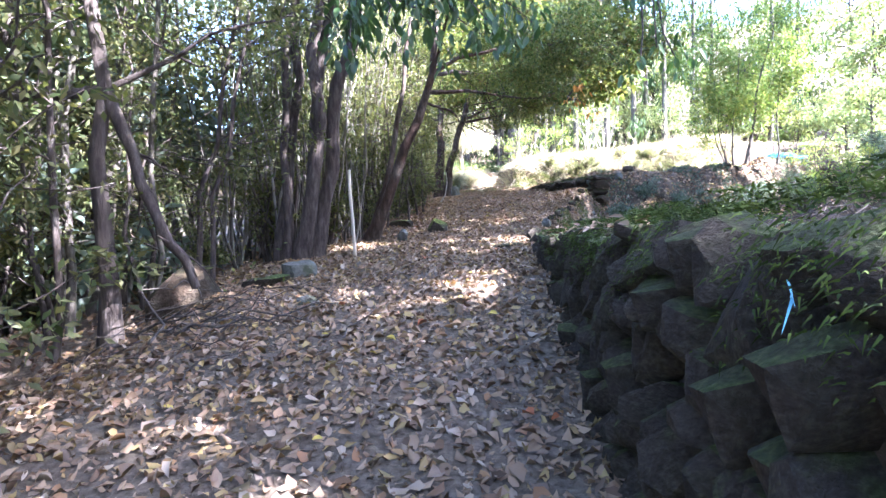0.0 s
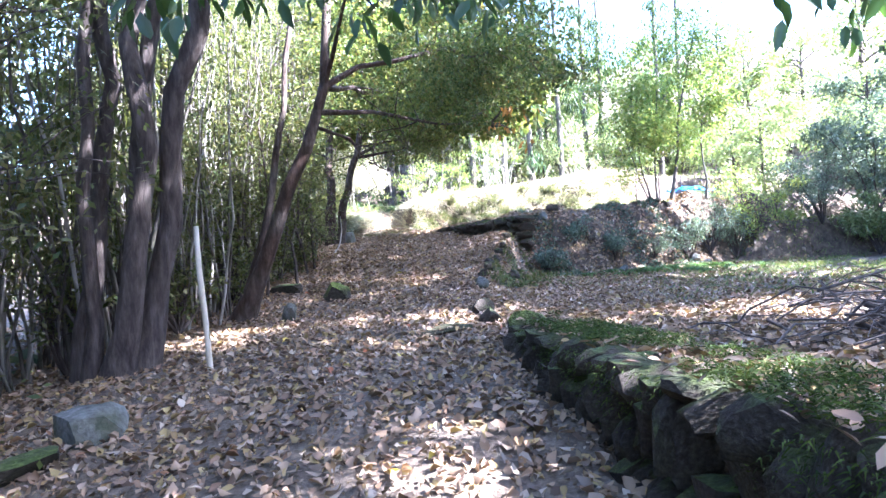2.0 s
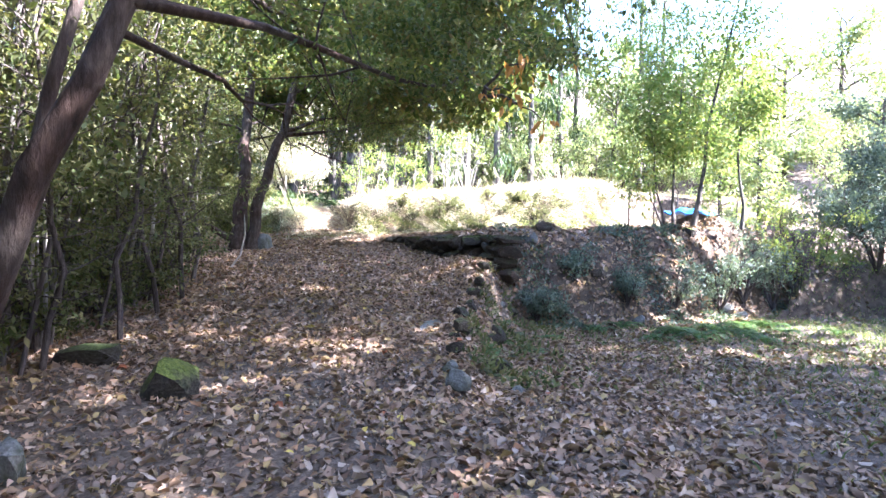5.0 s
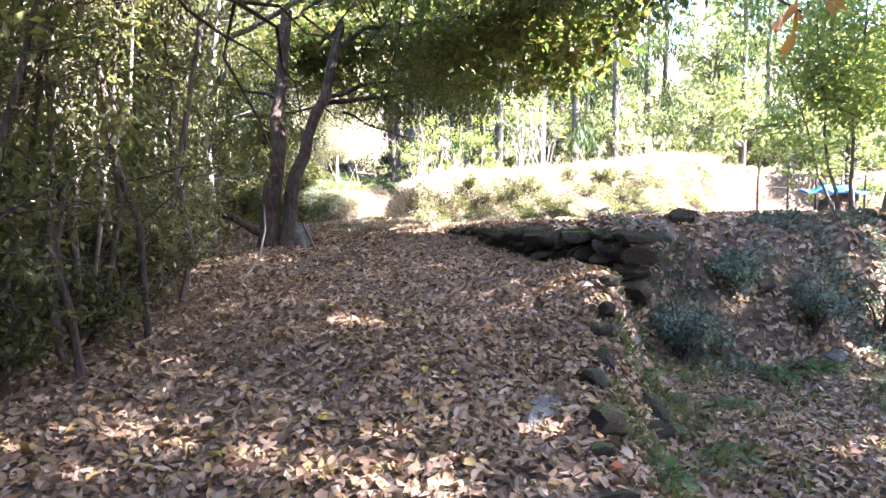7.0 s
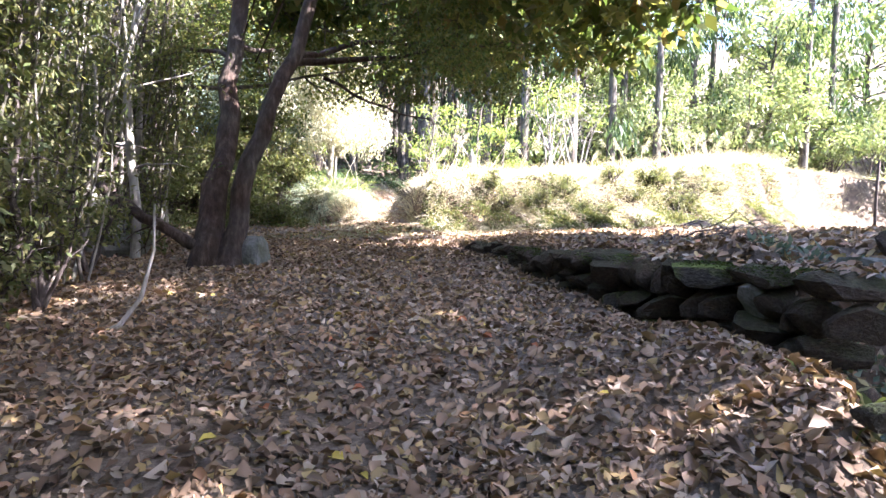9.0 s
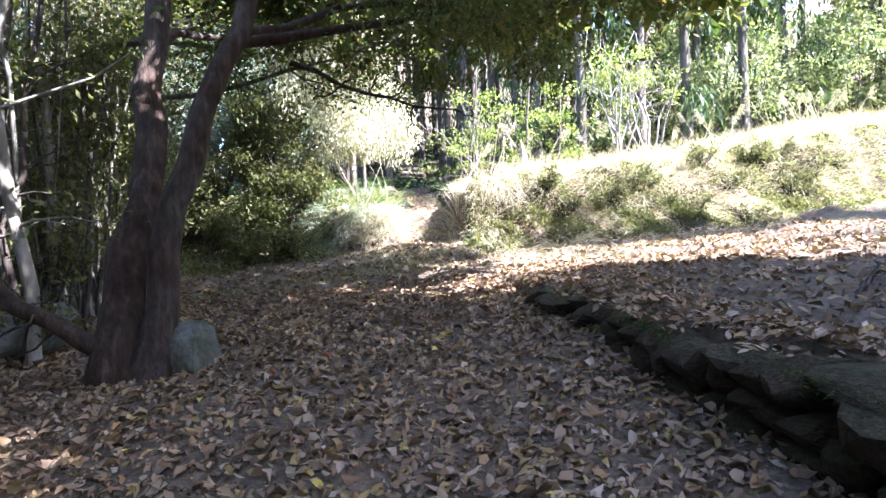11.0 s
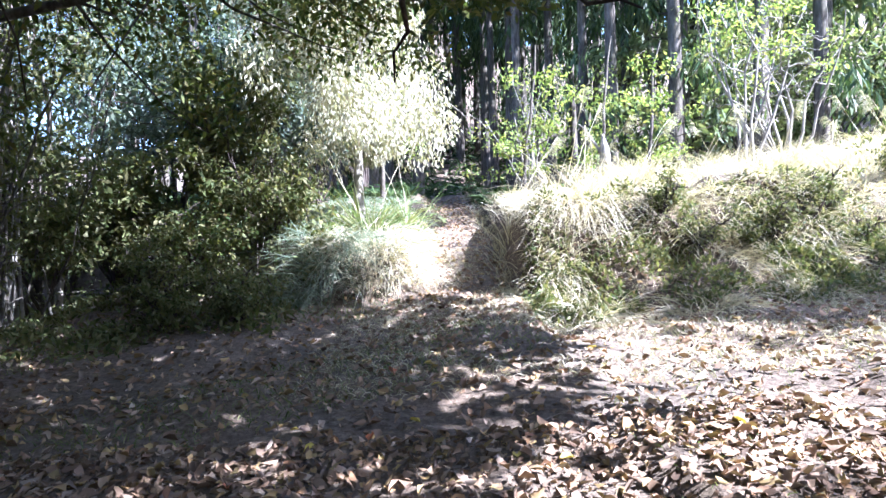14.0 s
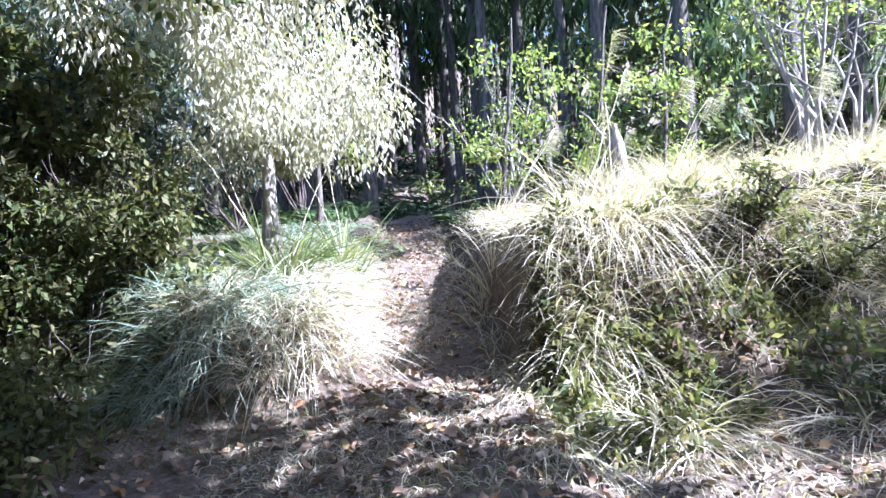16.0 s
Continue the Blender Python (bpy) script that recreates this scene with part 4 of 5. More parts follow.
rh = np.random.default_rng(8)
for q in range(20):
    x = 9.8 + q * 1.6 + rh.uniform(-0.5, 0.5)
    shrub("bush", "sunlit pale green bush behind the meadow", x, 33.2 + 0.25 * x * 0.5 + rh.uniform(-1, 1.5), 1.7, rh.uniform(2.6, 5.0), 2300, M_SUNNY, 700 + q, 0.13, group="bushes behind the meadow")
for q, (x, y, w, h) in enumerate(((4.7, 16.3, 0.4, 0.6), (5.5, 16.6, 0.45, 0.6), (6.4, 16.4, 0.5, 0.7), (8.5, 16.7, 0.6, 1.0), (9.3, 17.0, 0.7, 1.2), (7.5, 16.6, 0.5, 0.7), (10.2, 17.2, 0.8, 1.3))):
    shrub("evergreen_shrub", "dark shrub growing from the terrace bank", x, y, w, h, 2200, M_BLUEGREEN, 740 + q, 0.06, group="shrubs on the terrace bank")

for q, (x, y) in enumerate(((-0.75, 13.6), (-1.1, 14.2), (-0.6, 14.7), (-0.95, 15.3), (-0.5, 15.8), (-0.8, 16.4), (-1.2, 13.0), (-0.55, 17.0), (-1.3, 14.9), (-0.9, 17.6))):
    plant((4, 3, 4, 0)[q % 4], x, y, 0.75 + 0.05 * (q % 5), 37 * q)

ru = np.random.default_rng(31)
for q in range(22):
    y = -2.6 + q * 0.5 + ru.uniform(-0.2, 0.2)
    shrub("undergrowth_shrub", "dark tall undergrowth between the thicket's stems", float(path_left(y)) - ru.uniform(0.9, 3.4), y, ru.uniform(0.7, 1.2), ru.uniform(1.8, 4.4), 2000, M_THICKET, 860 + q, 0.11, group="undergrowth along the path")
for q in range(16):
    y = -2.5 + q * 1.05 + ru.uniform(-0.3, 0.3)
    shrub("undergrowth_shrub", "dark tall evergreen deep in the thicket", float(path_left(y)) - ru.uniform(3.4, 5.6), y, ru.uniform(1.3, 1.8), ru.uniform(4.5, 6.5), 2400, M_THICKET, 930 + q, 0.18, group="evergreens deep in the thicket")
re_ = np.random.default_rng(12)
for q in range(20):
    y = 8.2 + q * 0.78 + re_.uniform(-0.3, 0.3)
    if abs(y - 21.2) < 0.5 or abs(y - 8.9) < 0.6:
        continue
    shrub("undergrowth_shrub", "dark low undergrowth at the thicket's edge", float(path_left(y)) - re_.uniform(0.1, 0.7), y, re_.uniform(0.35, 0.6), re_.uniform(0.6, 1.5), 900, M_THICKET, 800 + q, 0.08, group="undergrowth along the path")

for q in range(16):
    y = 12.6 + q * 0.42 + re_.uniform(-0.15, 0.15)
    shrub("undergrowth_shrub", "dense low undergrowth standing at the path's edge", float(path_left(y)) - re_.uniform(-0.1, 0.5), y, re_.uniform(0.4, 0.6), re_.uniform(0.5, 1.1), 900, M_THICKET, 1100 + q, 0.065, group="undergrowth along the path")
    plant((4, 3, 4)[q % 3], float(path_left(y)) - re_.uniform(-0.1, 0.9), y, re_.uniform(0.7, 1.0), 53 * q)

# ---- dry-stone walls ----
def stone_mesh(seed, mat, name="stone"):
    r = np.random.default_rng(seed)
    bm = bmesh.new()
    bmesh.ops.create_icosphere(bm, subdivisions=2, radius=0.5)
    ph = r.uniform(0, 6, 3)
    fl = [(unit(r.normal(size=3) + np.array([0, 0, 0.01])), r.uniform(0.27, 0.42)) for _ in range(11)]
    for v in bm.verts:
        p = np.array(v.co)
        p = p / np.max(np.abs(p)) ** 0.6 * 0.70
        for n, dd in fl:
            s = p @ n - dd
            if s > 0:
                p = p - n * s * 0.92
        p *= 1 + 0.06 * math.sin(11 * p[0] + ph[0]) * math.sin(10 * p[1] + ph[1]) + 0.05 * math.sin(13 * p[2] + ph[2])
        v.co = p * 1.12
    me = bpy.data.meshes.new(name)
    bm.to_mesh(me)
    bm.free()
    me.polygons.foreach_set("use_smooth", np.ones(len(me.polygons), bool))
    me.set_sharp_from_angle(angle=radians(31))
    me.materials.append(mat)
    return me

STONES = [stone_mesh(400 + i, M_STONE) for i in range(8)]
BROWNS = [stone_mesh(440 + i, M_MOSSY if i == 7 else M_STONE_BROWN) for i in range(8)]
PALES = [stone_mesh(420 + i, M_PALE) for i in range(3)]
rs = np.random.default_rng(44)

def lay(parent, x, y, z, sx, sy, sz, turn, pal=False, tilt=8):
    ob = part("stone", (PALES if pal else BROWNS if parent.name == "wall_upper" else STONES)[int(rs.integers(0, 3 if pal else 8))], parent)
    ob.matrix_basis = pose(x, y, z, rs.uniform(-tilt, tilt), rs.uniform(-tilt, tilt), turn) @ Matrix.Diagonal((sx, sy, sz, 1))
    return ob

def wall_core(name, line, top, bottom, label):
    """The earth behind the stones: a thick ribbon along a line."""
    v, f = [], []
    for i, (x, y) in enumerate(line):
        v += [(x + 0.05, y, bottom[i]), (x + 0.05, y, top[i] - 0.1), (x + 0.3, y, top[i] - 0.1), (x + 0.3, y, bottom[i])]
    for i in range(len(line) - 1):
        for k in range(4):
            a, b2 = i * 4 + k, i * 4 + (k + 1) % 4
            f.append((a, b2, b2 + 4, a + 4))
    f += [(0, 1, 2, 3), (len(v) - 4, len(v) - 3, len(v) - 2, len(v) - 1)]
    return tagged(new(name, mesh_of(name, v, np.array(f), M_EARTH)), label, "wall", kind="structure")

def wtop(y):
    return np.interp(y, [-2, 1, 4, 8], [1.68, 1.66, 1.55, 1.38])

ys = np.arange(-1.6, 8.01, 0.4)
ln = [(float(edge_lower(y)) + 0.02, float(y)) for y in ys]
wall_1 = wall_core("wall_lower", ln, [float(wtop(y)) - 0.06 for _, y in ln], [float(land(x - 0.15, y)) - 0.1 for x, y in ln], "mossy dry-stone retaining wall beside the path")
for y0 in ys[:-1]:
    foot = float(land(edge_lower(y0) - 0.2, y0)) - 0.06
    z, top = foot, float(wtop(y0)) - 0.03
    row = 0
    while z < top - 0.08:
        sz = max(0.11, min(rs.uniform(0.16, 0.29), top - z))
        n = 2 if rs.uniform() < 0.6 else 3
        for q in range(n):
            y = y0 + (q + 0.5) * 0.4 / n + (0.18 if row % 2 else 0) + rs.uniform(-0.04, 0.04)
            lay(wall_1, float(edge_lower(y)) + 0.04 + 0.07 * (z - foot) + rs.uniform(-0.04, 0.04), y, z + sz / 2, 0.36, 0.44 / n * rs.uniform(0.95, 1.35), sz * 1.18, rs.uniform(-24, 24), tilt=14)
        z += sz
        row += 1
ys2 = np.arange(16.5, 22.9, 0.4)
ln = [(float(edge_upper(y)) + 0.06, float(y)) for y in ys2[2:]]
wall_2 = wall_core("wall_upper", ln, [2.76] * len(ln), [float(land(x - 0.2, y)) - 0.1 for x, y in ln], "low mossy dry-stone wall edging the upper terrace")
for y0 in ys2[:-1]:
    z = foot = float(land(edge_upper(y0) - 0.25, y0)) - 0.08
    while z < 2.72:
        sz = min(rs.uniform(0.14, 0.26), max(0.11, 2.78 - z))
        n = 1 if rs.uniform() < 0.3 else 2 if rs.uniform() < 0.7 else 3
        for q in range(n):
            y = y0 + (q + 0.5) * 0.4 / n + rs.uniform(-0.06, 0.06)
            lay(wall_2, float(edge_upper(y)) + 0.05 + rs.uniform(-0.05, 0.05), y, z + sz / 2, 0.38, 0.44 / n * rs.uniform(0.95, 1.25), sz * 1.14, rs.uniform(-20, 20), pal=y0 < 17.2 and rs.uniform() < 0.3)
        z += sz
for x in np.arange(4.35, 9.6, 0.42):
    for q in range(3):
        y = float(front_upper(x)) + 0.15 + 0.42 * q + rs.uniform(-0.1, 0.1)
        if rs.uniform() < 0.45:
            s_ = rs.uniform(0.15, 0.36)
            lay(wall_2, x + rs.uniform(-0.15, 0.15), y, float(land(x, y)) + 0.02, s_, s_ * 0.8, s_ * 0.8, rs.uniform(0, 180), pal=rs.uniform() < 0.25, tilt=25)
# kerb stones where the path stands above the lower terrace
edge_row = tagged(new("path_edging", mesh_of("path_edging", *tube([(edge_lower(y) + 0.12, y, land(edge_lower(y) - 0.2, y) - 0.12) for y in np.arange(11.8, 16.2, 0.4)], [0.12] * 11, 8, 0.15), M_EARTH, True)),
                  "broken row of pale and mossy stones along the path", "edging", kind="structure")
for y in np.arange(11.9, 16.3, 0.42):
    for q in range(2):
        s_ = rs.uniform(0.12, 0.24)
        x = float(edge_lower(y)) + 0.1 + q * rs.uniform(0.25, 0.6)
        lay(edge_row, x, y + rs.uniform(-0.15, 0.15), float(land(x, y)) + 0.04 * (1 - q), s_, s_ * 1.1, s_ * rs.uniform(0.6, 1.0), rs.uniform(0, 180), pal=rs.uniform() < 0.25, tilt=22)

# ---- loose rocks ----
def rock(x, y, sx, sy, sz, turn, label, pal=False, dz=0.0, mat=None):
    me = stone_mesh(int(1000 + abs(x * 97 + y * 13)), mat or (M_PALE if pal else M_STONE), "rock")
    ob = new("rock", me)
    ob.matrix_basis = pose(*on(x, y, sz * 0.22 + dz), 4, -6, turn) @ Matrix.Diagonal((sx, sy, sz, 1))
    return tagged(ob, label, "rock", "loose rocks along the path")

rock(-1.66, 7.15, 0.46, 0.36, 0.40, 20, "mossy grey rock with a pale face among leaves", True)
rock(-2.5, 6.05, 0.8, 0.62, 0.6, 70, "rounded dark boulder at the thicket's edge", mat=M_STONE_BROWN)
rock(-1.95, 6.6, 0.5, 0.3, 0.2, 30, "flat mossy stone among the leaves")
rock(-1.25, 5.5, 0.2, 0.16, 0.14, 10, "small pale stone lying in the leaves", True)
rock(-0.13, 12.31, 0.46, 0.38, 0.36, 140, "mossy green boulder at the path's edge", mat=M_MOSSY)
rock(-0.72, 11.05, 0.2, 0.16, 0.3, 40, "small upright pale stone in the leaves", True)
rock(-0.95, 13.2, 0.5, 0.34, 0.24, 15, "flat mossy rock at the thicket's edge")
rock(0.41, 21.4, 0.46, 0.4, 0.52, 33, "grey-green boulder beside the leaning trunks", True)
rock(-1.35, 22.4, 0.9, 0.6, 0.6, 63, "pale boulder lit by the sun in the thicket", True)
rock(1.40, 7.95, 0.46, 0.44, 0.44, 77, "dark boulder with a bright moss cap ending the wall", mat=M_MOSSY)
rock(1.45, 9.65, 0.26, 0.22, 0.26, 12, "small pointed stone set in the leaves", False, -0.05)
rock(1.40, 9.2, 0.24, 0.42, 0.26, 20, "mossy stone half buried in leaves", False, -0.05)
rock(0.87, 9.05, 0.8, 0.40, 0.09, 10, "flat grey-brown slab lying in the path", False, -0.02, M_STONE_BROWN)
rock(2.26, 13.75, 0.34, 0.8, 0.08, -25, "pale slab set flush along the path's edge", True, -0.012)
for q, (x, y) in enumerate(((2.0, 33.4), (2.2, 34.1), (1.85, 32.7))):
    rock(x, y, 0.42, 0.36, 0.4, 40 * q, "dark rock beside the rising path")

# ---- stake, ribbon, fence and sheet ----
sk = thing("wooden_stake", "pale weathered wooden stake leaning beside the trunks", "stake", on(-1.22, 8.43, -0.1))
part("post", mesh_of("post", *tube(bent((0, 0, 0), (-0.06, 0, 1.32), 5, 0, 0.01), [0.024, 0.023, 0.022, 0.022, 0.02], 6, 0.05), M_STAKE), sk)

rb = new("ribbon", mesh_of("ribbon", *strips(np.array([[0, 0, 0], [-0.015, -0.04, -0.026], [-0.012, -0.03, -0.02]]), np.array([[-0.25, -0.75, -0.5], [-0.4, -0.2, -0.9], [0.3, 0.5, -0.15]]), np.array([0.06, 0.055, 0.035]), np.array([0.012, 0.011, 0.009]), np.array([0.1, 0.15, 0.1]), 4), M_RIBBON))
rb.location = (0.60, 1.06, 1.53)
tagged(rb, "torn pale blue plastic tape caught on the wall", "ribbon")

fence = thing("fence", "thin wire fence with grey posts beside the meadow", "fence", on(10.6, 23.0))
o = np.array(on(10.6, 23.0))
for q in range(6):
    p = np.array(on(10.6 + q * 1.15, 23.0 + q * 0.45)) - o
    part("post", mesh_of("post", *tube([p - [0, 0, 0.2], p + [0, 0, 0.7], p + [0.02, 0, 1.25]], [0.028, 0.026, 0.024], 6, 0.05), M_BARK_DARK, True), fence)
a, c = np.array(on(10.6, 23.0)) - o, np.array(on(16.3, 25.2)) - o
for h in (0.35, 0.7, 1.05):
    part("wire", mesh_of("wire", *tube(bent(a + [0, 0, h], c + [0, 0, h], 8, -0.004, 0.002), [0.006] * 8, 4, 0), M_TWIG), fence)
tp = new("plastic_sheet", None)
bm = bmesh.new()
bmesh.ops.create_grid(bm, x_segments=22, y_segments=14, size=0.5)
for v in bm.verts:
    v.co = Vector((v.co.x * 1.7, v.co.y * 0.9, 0.16 * (1 - (2 * v.co.x) ** 2) * (1 - (2 * v.co.y) ** 2) ** 0.5 + 0.05 * math.sin(9 * v.co.x + 3) * math.sin(11 * v.co.y) + 0.02))
bmesh.ops.solidify(bm, geom=bm.faces[:], thickness=0.012)
me = bpy.data.meshes.new("plastic_sheet")
bm.to_mesh(me)
bm.free()
me.materials.append(M_TARP)
bpy.data.objects.remove(tp)
tp = new("plastic_sheet", me)
tp.matrix_basis = pose(*on(12.9, 23.3, 0.58), 0, 0, 25)
tagged(tp, "crumpled bright blue plastic sheet over a low heap", "tarpaulin")
hp = new("earth_mound", stone_mesh(901, M_EARTH, "earth_mound"))
hp.matrix_basis = pose(*on(12.9, 23.3, 0.12), 0, 0, 25) @ Matrix.Diagonal((1.4, 0.75, 1.12, 1))
tagged(hp, "low earth heap under a blue sheet", "heap")

# ---- brushwood ----
def brush(name, label, x, y, length, width, n, seed, turn):
    r = np.random.default_rng(seed)
    o = np.array(on(x, y))
    th = thing(name, label, "brush pile", tuple(o))
    c, s_ = math.cos(turn), math.sin(turn)
    for q in range(n):
        u, w = r.normal() * length * 0.2, r.normal() * width * 0.3
        a = turn + r.normal() * 0.6
        L = r.uniform(0.35, 1.3) * length * 0.19
        cx, cy = u * c - w * s_, u * s_ + w * c
        h = r.uniform(0.02, 0.34) * max(0.15, 1 - (abs(w) / width) ** 1.2)
        p = np.array([cx - math.cos(a) * L, cy - math.sin(a) * L, 0])
        e = np.array([cx + math.cos(a) * L, cy + math.sin(a) * L, 0])
        p[2] = float(land(*(p + o)[:2])) - o[2] + h * r.uniform(0.1, 0.9)
        e[2] = float(land(*(e + o)[:2])) - o[2] + h * r.uniform(0.1, 1.2)
        ln = bent(p, e, 9, 0.05, 0.16, r)
        r0 = r.choice([0.004, 0.007, 0.011, 0.02], p=[0.44, 0.35, 0.16, 0.05])
        bits = [tube(ln, np.linspace(r0, r0 * 0.35, 9), 5, 0.05, r)]
        for k in range(3):
            s0 = ln[int(r.integers(3, 8))]
            bits.append(tube(bent(s0, s0 + unit(e - p + ball(1, r)[0] * L * 1.3) * L * r.uniform(0.15, 0.4), 4, 0.03, 0.1, r), np.linspace(r0 * 0.5, 0.003, 4), 4, 0, r))
        part("branch", mesh_of("branch", *join(bits), M_TWIG, True), th)
    return th

brush("brush_pile", "heap of dead grey branches lying on fallen leaves", 3.8, 5.85, 3.2, 1.3, 210, 71, -0.35)
brush("brush_pile", "small heap of dead twigs on the upper terrace", 6.2, 20.6, 2.0, 0.9, 45, 72, 0.4)
brush("dead_branches", "dead branches lying in leaves beside the path", -1.85, 4.9, 2.6, 1.2, 30, 73, 0.3)
hook = thing("bare_root", "pale curved bare root at the thicket's edge", "root", (-0.28, 18.3, 2.05))
part("root", mesh_of("root", *tube(np.array([(-0.05, -0.1, -0.12), (0.05, 0, 0.02), (0.22, 0.05, 0.1), (0.35, 0.1, 0.3), (0.42, 0.15, 0.65), (0.4, 0.2, 1.0)]), [0.022, 0.02, 0.02, 0.018, 0.014, 0.008], 6, 0.08), M_BARK_PALE, True), hook)

o = np.array(on(5.16, 31.36, -0.1))
sn = thing("dead_stump", "pale broken dead trunk standing in dry grass", "stump", tuple(o))
part("trunk", mesh_of("trunk", *tube(bent((0, 0, 0), (-0.12, 0, 1.15), 7, 0, 0.05), [0.15, 0.12, 0.11, 0.10, 0.095, 0.07, 0.02], 8, 0.18), M_BARK_PALE, True), sn)
part("snag", mesh_of("snag", *tube(bent((-0.05, 0, 0.7), (-0.5, 0.1, 1.35), 6, 0.03, 0.06), np.linspace(0.045, 0.01, 6), 6, 0.1), M_BARK_PALE, True), sn)

# ---- ferns, moss and grass ----
def fern(x, y, size, seed, group="ferns on the terrace", label="bright green fern growing among fallen leaves", dz=0.0):
    r = np.random.default_rng(seed)
    th = thing("fern", label, "fern", on(x, y, dz), group)
    for q in range(8):
        a = q * 0.785 + r.uniform(-0.3, 0.3)
        L = size * r.uniform(0.7, 1.1)
        u = np.linspace(0, 1, 15)[:, None]
        sp = np.array([math.cos(a), math.sin(a), 0]) * L * u + np.array([0, 0, 1.0]) * L * (1.1 * u - 1.15 * u * u)
        t = unit(np.gradient(sp, axis=0))
        sde = unit(np.cross(t, np.array([0, 0, 1.0])))
        w = (L * 0.3 * np.sin(np.pi * np.clip(u * 0.9 + 0.12, 0, 1)) ** 0.8).ravel()[1:]
        up = np.cross(sde, t)
        bits = [blades(sp[1:], s_ * sde[1:] + t[1:] * 0.45, up[1:], w, w * 0.3, 0.0) for s_ in (1, -1)]
        bits.append(strips(sp[:1], t[:1], L * 0.9, 0.008, 0.3, 4, r))
        part("frond", mesh_of("frond", *join(bits), M_FERN), th)
    return th

rf = np.random.default_rng(33)
for q in range(16):
    fern(rf.uniform(5.2, 9.2), rf.uniform(13.8, 15.9), rf.uniform(0.3, 0.5), 500 + q)
for q in range(16):
    y = -0.4 + q * 0.3 + rf.uniform(-0.2, 0.2)
    fern(edge_lower(y) + rf.uniform(0.1, 0.3), y, rf.uniform(0.10, 0.19), 530 + q, "ferns on the wall", "small green fern on the mossy wall top")
for q in range(6):
    y = 13.2 + q * 0.5
    fern(edge_lower(y) + rf.uniform(0.4, 1.2), y, rf.uniform(0.2, 0.32), 560 + q)

def carpet(name, label, category, xy, length, width, droop, mat, seed, lean=0.5, dz=-0.02, seg=2):
    """Grass, moss and the like: past counting."""
    r = np.random.default_rng(seed)
    p = np.column_stack([xy, land(xy[:, 0], xy[:, 1]) + dz])
    d = ball(len(p), r) * lean + np.array([0, 0, 1.0])
    s_ = r.uniform(0.5, 1.25, len(p))
    ob = new(name, mesh_of(name, *strips(p, d, length * s_, width, droop, seg, r), mat))
    return tagged(ob, label, category, kind="stuff")

def patchy(n, x0, x1, y0, y1, r, scale=1.3, cut=0.0):
    xy = np.column_stack([r.uniform(x0, x1, n), r.uniform(y0, y1, n)])
    v = np.sin(xy[:, 0] * scale + 2 * np.sin(xy[:, 1] * scale * 0.7)) + np.sin(xy[:, 1] * scale * 1.3 - xy[:, 0] * 0.6 * scale)
    return xy[v > cut]

rg = np.random.default_rng(77)
xy = patchy(52000, 3.2, 20, 8.5, 19, rg, 0.9, -1.6)
xy = xy[(xy[:, 1] < front_upper(xy[:, 0]) + 0.2) & (rg.uniform(size=len(xy)) < np.clip((xy[:, 0] - 3) / 5, 0.08, 1))]
carpet("field_grass", "short grey-green grass over the lower field", "grass", xy, 0.15, 0.018, 0.35, M_GREENGRASS, 1)
xy = patchy(30000, 3.3, 16, 17.2, 28.2, rg, 1.1, -0.2)
xy = xy[xy[:, 1] > front_upper(xy[:, 0]) + 0.9]
xy = xy[rg.uniform(size=len(xy)) < np.clip((xy[:, 1] - 19) / 7, 0.12, 1)]
carpet("terrace_grass", "thin short grass on the upper terrace", "grass", xy, 0.09, 0.008, 0.35, M_GREENGRASS, 2)
xy = patchy(11000, -3.2, 3.2, 24.5, 28.6, rg, 1.6, 0.2)
carpet("path_grass", "short tufts of green grass beside the path", "grass", xy, 0.12, 0.009, 0.4, M_GREENGRASS, 3)
xy = np.column_stack([rg.uniform(3.0, 24, 46000), rg.uniform(28.2, 46, 46000)])
xy = xy[(xy[:, 1] > front_top(xy[:, 0]) + 0.7) & (rg.uniform(size=len(xy)) < np.clip(1.25 - (xy[:, 1] - 28) / 14, 0.1, 1))]
carpet("meadow_grass", "tall dry straw-coloured grass on top of the bank", "grass", xy, 0.52, 0.011, 0.55, M_STRAW, 4, 0.65, seg=3)
xy = np.column_stack([rg.uniform(4.8, 15, 15000), np.zeros(15000)])
xy[:, 1] = front_top(xy[:, 0]) + np.where(xy[:, 0] < 8, 2.6, 1.3) + np.abs(rg.normal(size=len(xy))) * 1.6
xy = xy[np.sin(xy[:, 0] * 2.9 + xy[:, 1]) + np.sin(xy[:, 0] * 1.1 - xy[:, 1] * 2.3) > -0.5]
carpet("tall_meadow_grass", "waist-high pale plume grass swaying over the bank", "grass", xy, 1.0, 0.012, 0.4, M_STRAW, 16, 0.5, seg=3)
xy = np.column_stack([rg.uniform(3.0, 17, 26000), np.zeros(26000)])
xy[:, 1] = front_top(xy[:, 0]) + rg.uniform(-0.3, 1.5, len(xy))
xy = xy[(np.sin(xy[:, 0] * 2.3) + np.sin(xy[:, 0] * 5.1 + xy[:, 1] * 3) > 0.15)]
r = np.random.default_rng(5)
p = np.column_stack([xy, land(xy[:, 0], xy[:, 1])])
d = np.column_stack([r.normal(size=len(p)) * 0.5, -np.abs(r.normal(size=len(p))) * 0.7 - 0.3, np.full(len(p), 0.6)])
tagged(new("bank_grass", mesh_of("bank_grass", *strips(p, d, 0.3 * r.uniform(0.5, 1.4, len(p)), 0.01, 0.75, 3, r), M_STRAW)), "dead grass hanging down the face of the bank", "grass", kind="stuff")
xy = np.column_stack([rg.uniform(3.3, 15, 24000), np.zeros(24000)])
